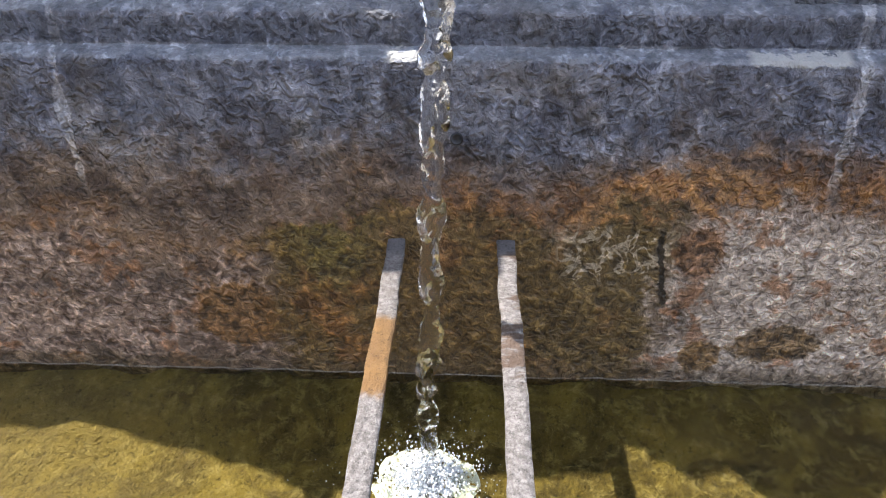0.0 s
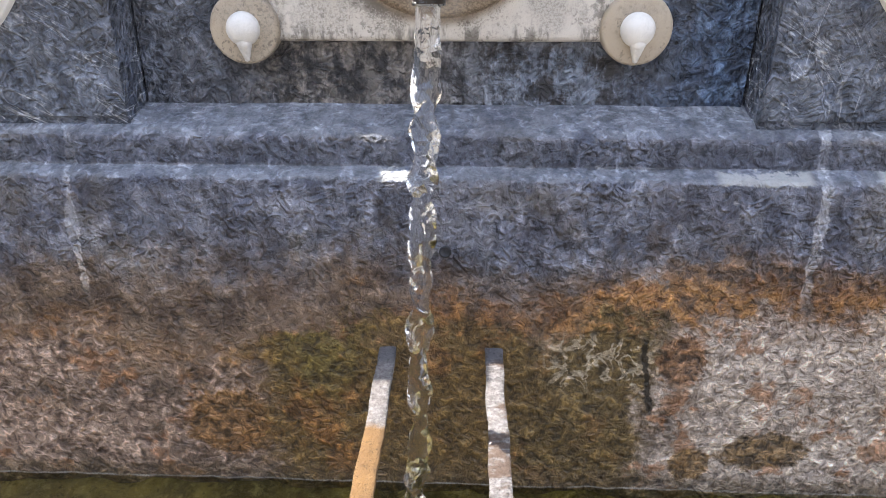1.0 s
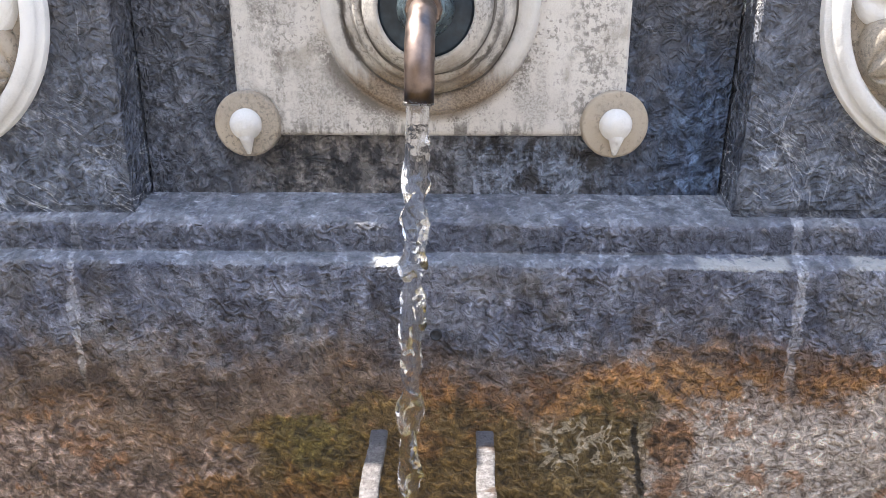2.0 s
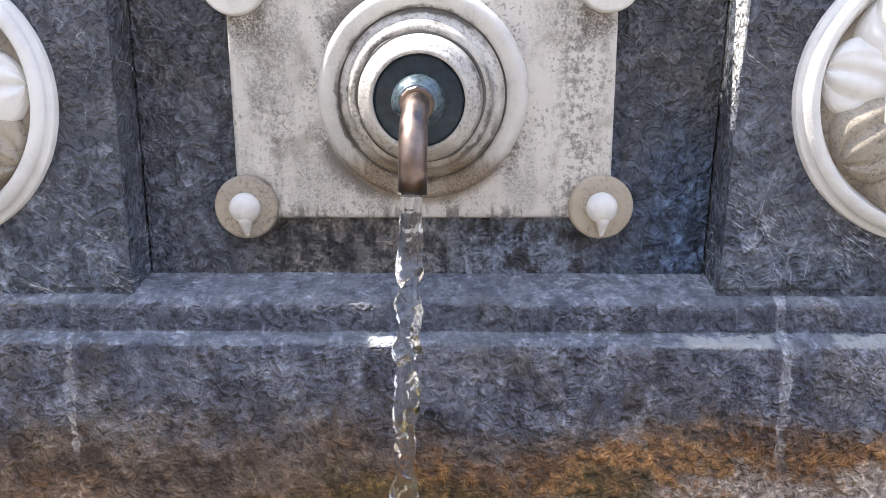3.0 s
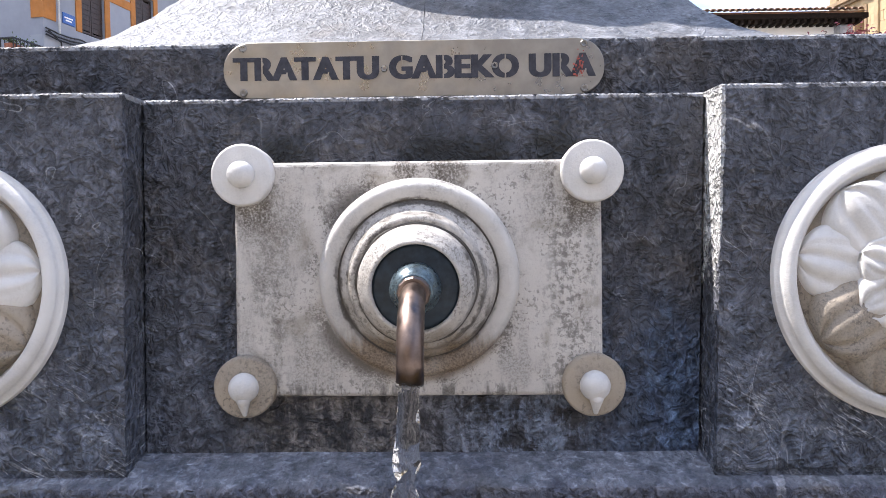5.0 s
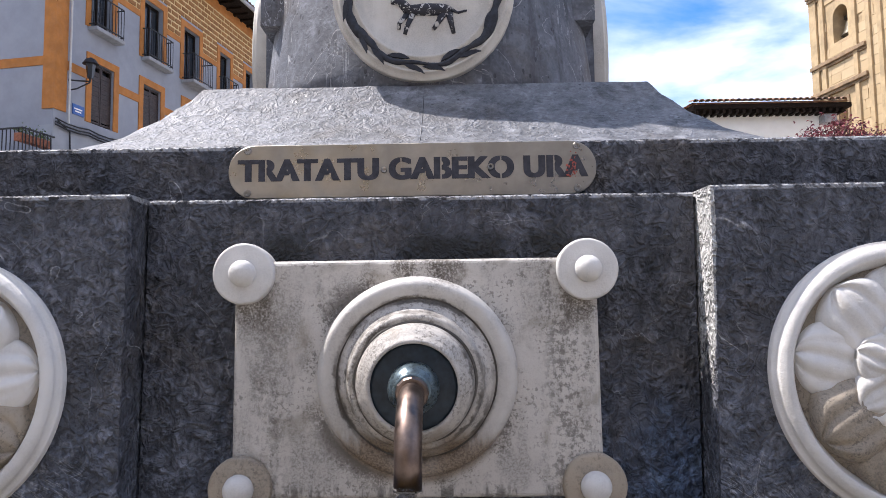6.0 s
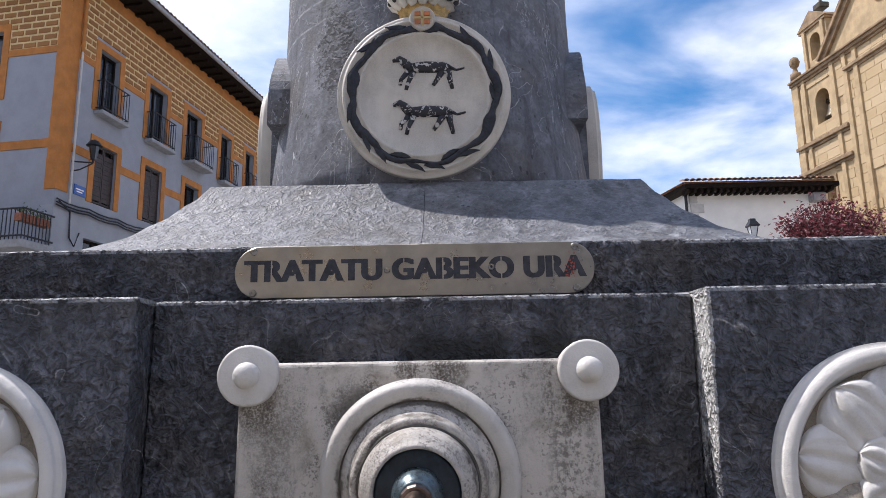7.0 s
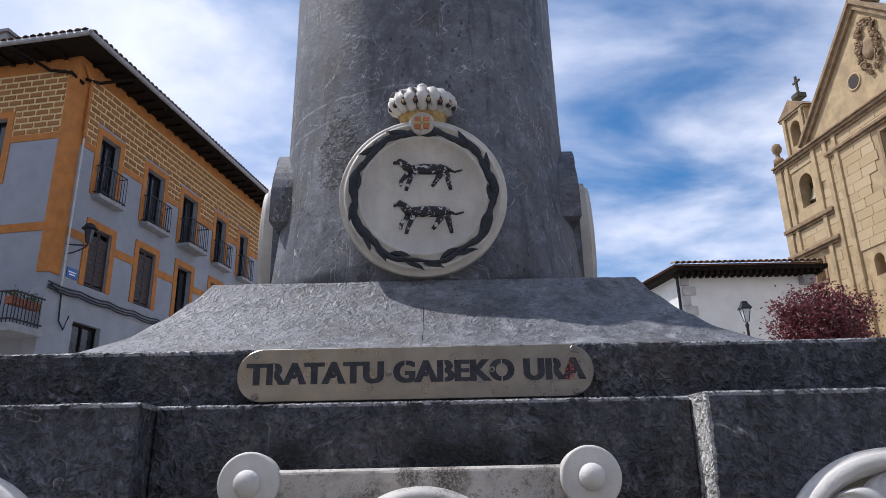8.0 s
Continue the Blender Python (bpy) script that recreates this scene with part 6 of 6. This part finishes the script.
part("carved_relief", bm, SAND_DARK, church, "carved stone relief", True)
bm = bmesh.new()
box(bm, 6.4, 7.3, 0.0, 0.9, 19.9, 20.35, 0.05)
box(bm, 6.6, 7.1, 0.1, 0.8, 20.35, 21.6, 0.05)
part("finial_base", bm, SAND_DARK, church)
# belfry over the corner
bm = bmesh.new()
wall_mesh(bm, 0.95, 2.65, 15.5, 17.55, [(1.45, 2.15, 15.85, 17.1)], 1.3)
arch_block(bm, 1.45, 2.15, 16.74, 17.11, 0.35, 0.0, 1.3)
belfry = part("belfry", bm, SAND, church, "small sandstone belfry")
for z0, z1, e in ((17.40, 17.54, 0.10),):
    bm = bmesh.new()
    box(bm, 0.95 - e, 2.65 + e, -e, 1.3 + e, z0, z1, 0.02)
    part("belfry_cornice", bm, SAND_DARK, belfry)
bm = bmesh.new()
pts = [(0.80, 17.52), (2.82, 17.52), (1.82, 18.22)]
a, b = [bm.verts.new((x, -0.14, z)) for x, z in pts], [bm.verts.new((x, 1.6, z)) for x, z in pts]
bm.faces.new(a), bm.faces.new(b[::-1])
for i in range(3):
    j = (i + 1) % 3
    bm.faces.new((a[i], b[i], b[j], a[j]))
part("belfry_gable", bm, SAND_DARK, belfry)
for x in (1.05, 2.35):
    bm = bmesh.new()
    box(bm, x, x + 0.2, -0.1, 0.0, 15.5, 17.45, 0.02)
    part("belfry_strip", bm, SAND, belfry)


def bell(x, z, s):
    bm = bmesh.new()
    lathe(bm, [(0.50 * s, z), (0.46 * s, z + 0.06 * s), (0.34 * s, z + 0.30 * s), (0.27 * s, z + 0.62 * s), (0.22 * s, z + 0.78 * s), (0.05 * s, z + 0.85 * s)], Matrix.Translation((x, 0.5, 0)), 24)
    tube(bm, [(x, 0.5, z + 0.8 * s), (x, 0.5, z + 1.2 * s)], 0.05, 6)
    box(bm, x - 0.35 * s, x + 0.35 * s, 0.4, 0.6, z + 0.98 * s, z + 1.18 * s)
    part("bell", bm, BRONZE, church, "bronze bell", True)


bell(1.80, 12.95, 0.8)
bell(1.80, 16.1, 0.55)
bm = bmesh.new()
box(bm, 1.55, 2.05, 0.3, 0.8, 18.35, 18.62, 0.04)
lathe(bm, [(0.18, 18.62), (0.07, 18.75), (0.05, 18.95)], Matrix.Translation((1.8, 0.55, 0)), 12)
box(bm, 1.75, 1.85, 0.5, 0.6, 18.9, 19.6, 0.01)
box(bm, 1.55, 2.05, 0.5, 0.6, 19.25, 19.35, 0.01)
part("cross", bm, BRONZE, belfry, "dark cross on a stone foot")
bm = bmesh.new()
lathe(bm, [(0.26, 15.5), (0.24, 15.85), (0.12, 15.95), (0.10, 16.15), (0.2, 16.25), (0.25, 16.45), (0.18, 16.65), (0.03, 16.75)], Matrix.Translation((0.05, 0.1, 0)), 20)
part("ball_finial", bm, SAND_DARK, church, "stone ball finial", True)
for h in (CH[1], CH[3]):
    bm = bmesh.new()
    frame_of(bm, *h, 0.14, -0.05, 0.0)
    part("window_frame", bm, SAND_DARK, church)
    bm = bmesh.new()
    box(bm, h[0], h[1], 0.45, 0.5, h[2], h[3])
    part("window_board", bm, SHUTTER, church, "brown boarded opening")
bm = bmesh.new()
box(bm, 4.8, 5.5, 0.6, 0.65, 8.4, 9.4)
part("window_glass", bm, SHADOW_GLASS, church)
bm = bmesh.new()
box(bm, 7.5, 8.6, -0.35, 0.0, 10.6, 10.75, 0.03)
lathe(bm, [(0.5, 10.1), (0.42, 10.6)], Matrix.Translation((8.0, 0.0, 0)), 16)
part("bracket", bm, SAND_DARK, church)

# ---- low white house beside the church ----
low_house = thing("white_house", "low white plastered house with clay tile roof and grey quoins", "house", at=(9.534, 25.153, 0), rz=0)
bm = bmesh.new()
pts = [(0, 0), (5.4, 0), (5.4, 9), (-1.6, 9)]
a, b = [bm.verts.new((x, y, -0.4)) for x, y in pts], [bm.verts.new((x, y, 8.45)) for x, y in pts]
bm.faces.new(a[::-1]), bm.faces.new(b)
for i in range(4):
    j = (i + 1) % 4
    bm.faces.new((a[i], a[j], b[j], b[i]))
part("wall", bm, WHITE, low_house)
bm = bmesh.new()
pts = [(-0.30, -0.75, 8.45), (5.6, -0.75, 8.45), (5.6, 9, 8.45), (-2.2, 9, 8.45)]
top = [(x, y, 8.62) for x, y, z in pts]
a, b = [bm.verts.new(p) for p in pts], [bm.verts.new(p) for p in top]
bm.faces.new(a[::-1]), bm.faces.new(b)
for i in range(4):
    j = (i + 1) % 4
    bm.faces.new((a[i], a[j], b[j], b[i]))
part("soffit", bm, TIMBER, low_house, "dark timber eaves")
bm = bmesh.new()
vs = [bm.verts.new(p) for p in ((-0.40, -0.85, 8.66), (5.6, -0.85, 8.66), (5.6, 3.2, 9.6), (1.7, 3.0, 9.6), (-2.3, 9, 8.66), (1.0, 9, 9.6))]
bm.faces.new((vs[0], vs[1], vs[2], vs[3])), bm.faces.new((vs[0], vs[3], vs[5], vs[4]))
bmesh.ops.solidify(bm, geom=bm.faces[:], thickness=0.06)
part("roof", bm, TILE, low_house, "clay tile roof")
for i in range(25):
    lay("roof_tile", TILE_DATA, low_house, pose(-0.28 + i * 0.23, -0.92, 8.70, 12))
RAFTER = block_mesh("rafter_end", 0.12, 0.6, 0.16, TIMBER, 0.01)
for i in range(23):
    lay("rafter_end", RAFTER, low_house, pose(-0.15 + i * 0.25, -0.38, 8.37))
Q1 = block_mesh("quoin", 0.52, 0.08, 0.36, QUOIN, 0.02)
for i in range(14):
    w = 1.0 if i % 2 else 0.62
    lay("quoin", Q1, low_house, pose(0.31 * w + 0.02 + (0.02 if i % 2 else 0.0), -0.03, 8.2 - i * 0.40) @ Matrix.Diagonal((w, 1, 1, 1)))
bm = bmesh.new()
tube(bm, [(-0.1, -0.12, 8.4), (-0.06, -0.12, -0.35)], 0.06, 8)
part("downpipe", bm, RAIL, low_house, "black downpipe")
bm = bmesh.new()
box(bm, 4.75, 5.25, -0.4, 0.3, 7.95, 8.3, 0.05)
part("wall_box", bm, ZINC, low_house)

# ---- street lamp ----
lamp = thing("street_lamp", "black iron street lamp with a four-sided glass lantern", "street lamp", at=(8.954, 18.486, 0.83))
bm = bmesh.new()
lathe(bm, [(0.10, -1.18), (0.09, -0.58), (0.045, -0.38), (0.038, 4.2), (0.06, 4.25), (0.03, 4.35)], Matrix.Identity(4), 14)
post = part("post", bm, RAIL, lamp, "", True)
bm = bmesh.new()
for i in range(4):
    c, s = math.cos(math.pi / 4 + i * math.pi / 2), math.sin(math.pi / 4 + i * math.pi / 2)
    tube(bm, [(0.07 * c, 0.07 * s, 4.36), (0.16 * c, 0.16 * s, 4.74)], 0.012, 6)
    tube(bm, [(0.16 * c, 0.16 * s, 4.74), (0.16 * -s, 0.16 * c, 4.74)], 0.012, 6)
lathe(bm, [(0.21, 4.74), (0.22, 4.77), (0.12, 4.90), (0.10, 4.97), (0.02, 4.98)], pose(0, 0, 0, 0, 0, 45), 4)
part("lantern_frame", bm, RAIL, lamp)
bm = bmesh.new()
lathe(bm, [(0.065, 4.37), (0.15, 4.73)], pose(0, 0, 0, 0, 0, 45), 4)
part("lantern_glass", bm, LANTERN, lamp, "clear lantern glass")

# ---- purple-leaved tree ----


def leafy(name, at, crown_c, radii, count, leaf, seed, label, trunk_r=0.09, size=0.068):
    tree = thing(name, label, "tree", at=at)
    rng = random.Random(seed)
    bm = bmesh.new()
    c = Vector(crown_c)
    fork = Vector((c.x, c.y, c.z - radii[2] * 0.85))
    tube(bm, [(0, 0, 0), (0.03, 0.02, fork.z * 0.5), fork], [trunk_r, trunk_r * 0.8, trunk_r * 0.65], 10)
    part("trunk", bm, BARK, tree, "", True)
    bm = bmesh.new()
    tips = []
    for k in range(85):
        d = Vector((rng.gauss(0, 1), rng.gauss(0, 1), rng.gauss(0.55, 0.8))).normalized()
        k2 = rng.uniform(0.80, 1.12)
        tip = c + Vector((d.x * radii[0], d.y * radii[1], d.z * radii[2])) * k2
        mid = fork.lerp(tip, 0.5) + Vector((rng.gauss(0, 0.06), rng.gauss(0, 0.06), 0.02))
        tube(bm, [fork, mid, tip], [trunk_r * 0.32, trunk_r * 0.16, 0.005], 5)
        tips.append((fork, mid, tip))
    part("limb", bm, BARK, tree)
    bm = bmesh.new()
    for k in range(count):
        f, mid, tip = rng.choice(tips)
        t = rng.uniform(0.10, 1.0) ** 0.7
        p = (mid.lerp(tip, (t - 0.4) / 0.6) if t > 0.4 else f.lerp(mid, t / 0.4)) + Vector((rng.gauss(0, 0.09), rng.gauss(0, 0.09), rng.gauss(0, 0.07)))
        q = Euler((rng.uniform(-1, 1), rng.uniform(-1, 1), rng.uniform(0, 6.3))).to_matrix()
        s = size * rng.uniform(0.6, 1.25)
        vs = [bm.verts.new(p + q @ Vector(v) * s) for v in ((-0.5, 0, 0), (-0.1, 0.24, 0.06), (0.5, 0, -0.05), (-0.1, -0.24, 0.06))]
        bm.faces.new(vs)
    tagged(part("leaves", bm, leaf, tree, "small purple leaves" if leaf is LEAF else ""), kind="stuff")
    return tree


leafy("plum_tree", (5.93, 9.27, -0.35), (0.0, 0.0, 3.62), (0.70, 0.70, 0.70), 13000, LEAF, 2, "purple-leaved plum tree with a round crown")
leafy("plum_bush", (5.75, 12.6, -0.35), (0.0, 0.0, 3.62), (0.75, 0.5, 0.42), 1300, LEAF, 9, "pale red-leaved bush behind the plum tree", 0.05, 0.06)

# ---- unseen house fronts, added behind the camera to hold back sky light ----
for k, (x, y, rz, w, h) in enumerate(((-8, -16, 0, 16, 10.5), (9, -17, 0, 18, 11.5), (-19, -4, 90, 22, 11.0), (24, -2, 90, 24, 10.0))):
    e = thing("sky_block_house", "unseen plain plastered house front added to hold back sky light", "house", "houses closing the square", at=(x, y, -0.35), rz=rz)
    bm = bmesh.new()
    box(bm, -w / 2, w / 2, -3, 3, 0, h)
    part("wall", bm, RENDER_GREY if k % 2 else OLD_WALL, e)
    bm = bmesh.new()
    box(bm, -w / 2 - 0.5, w / 2 + 0.5, -3.6, 3.6, h, h + 0.25, 0.05)
    part("roof", bm, TILE, e)

# ---- small pieces: bricks and ashlar ----
B1 = block_mesh("brick", 0.375, 0.03, 0.136, BRICK, 0.012)
for m, hs, xa, xb in ((MA, holes_a, 0.44, LA - 0.04), (MB, holes_b, -3.6, -0.34)):
    for r in range(10):
        z = 10.56 + r * 0.196
        for a, b in gaps(xa, xb, hs, 0.235, z):
            x = a - (r % 2) * 0.21
            while x < b - 0.06:
                x0, x1 = max(a, x + 0.02), min(b, x + 0.40)
                if x1 - x0 > 0.08:
                    lay("brick", B1, house, m @ Matrix.Translation(((x0 + x1) / 2, -0.016, z)) @ Matrix.Diagonal(((x1 - x0 - 0.02) / 0.375, 1, 1, 1)))
                x += 0.42
S1 = block_mesh("ashlar_block", 0.86, 0.05, 0.412, ASHLAR, 0.006)
rng = random.Random(21)
for r in range(17):
    z = 8.15 + r * 0.42
    if z > 14.9:
        break
    for a, b in gaps(0.38, 9.3, CH, 0.06, z):
        x = a - rng.uniform(0, 0.6)
        while x < b:
            w = rng.uniform(0.62, 1.05)
            x0, x1 = max(a, x), min(b, x + w)
            if x1 - x0 > 0.15 and not any(h[2] - 0.3 < z < h[3] + 0.3 and x0 < h[1] + 0.1 and x1 > h[0] - 0.1 for h in CH):
                lay("ashlar_block", S1, church, Matrix.Translation(((x0 + x1) / 2, -0.008 - rng.uniform(0, 0.012), z)) @ Matrix.Diagonal(((x1 - x0 - 0.015) / 0.86, 1, 1, 1)))
            x += w
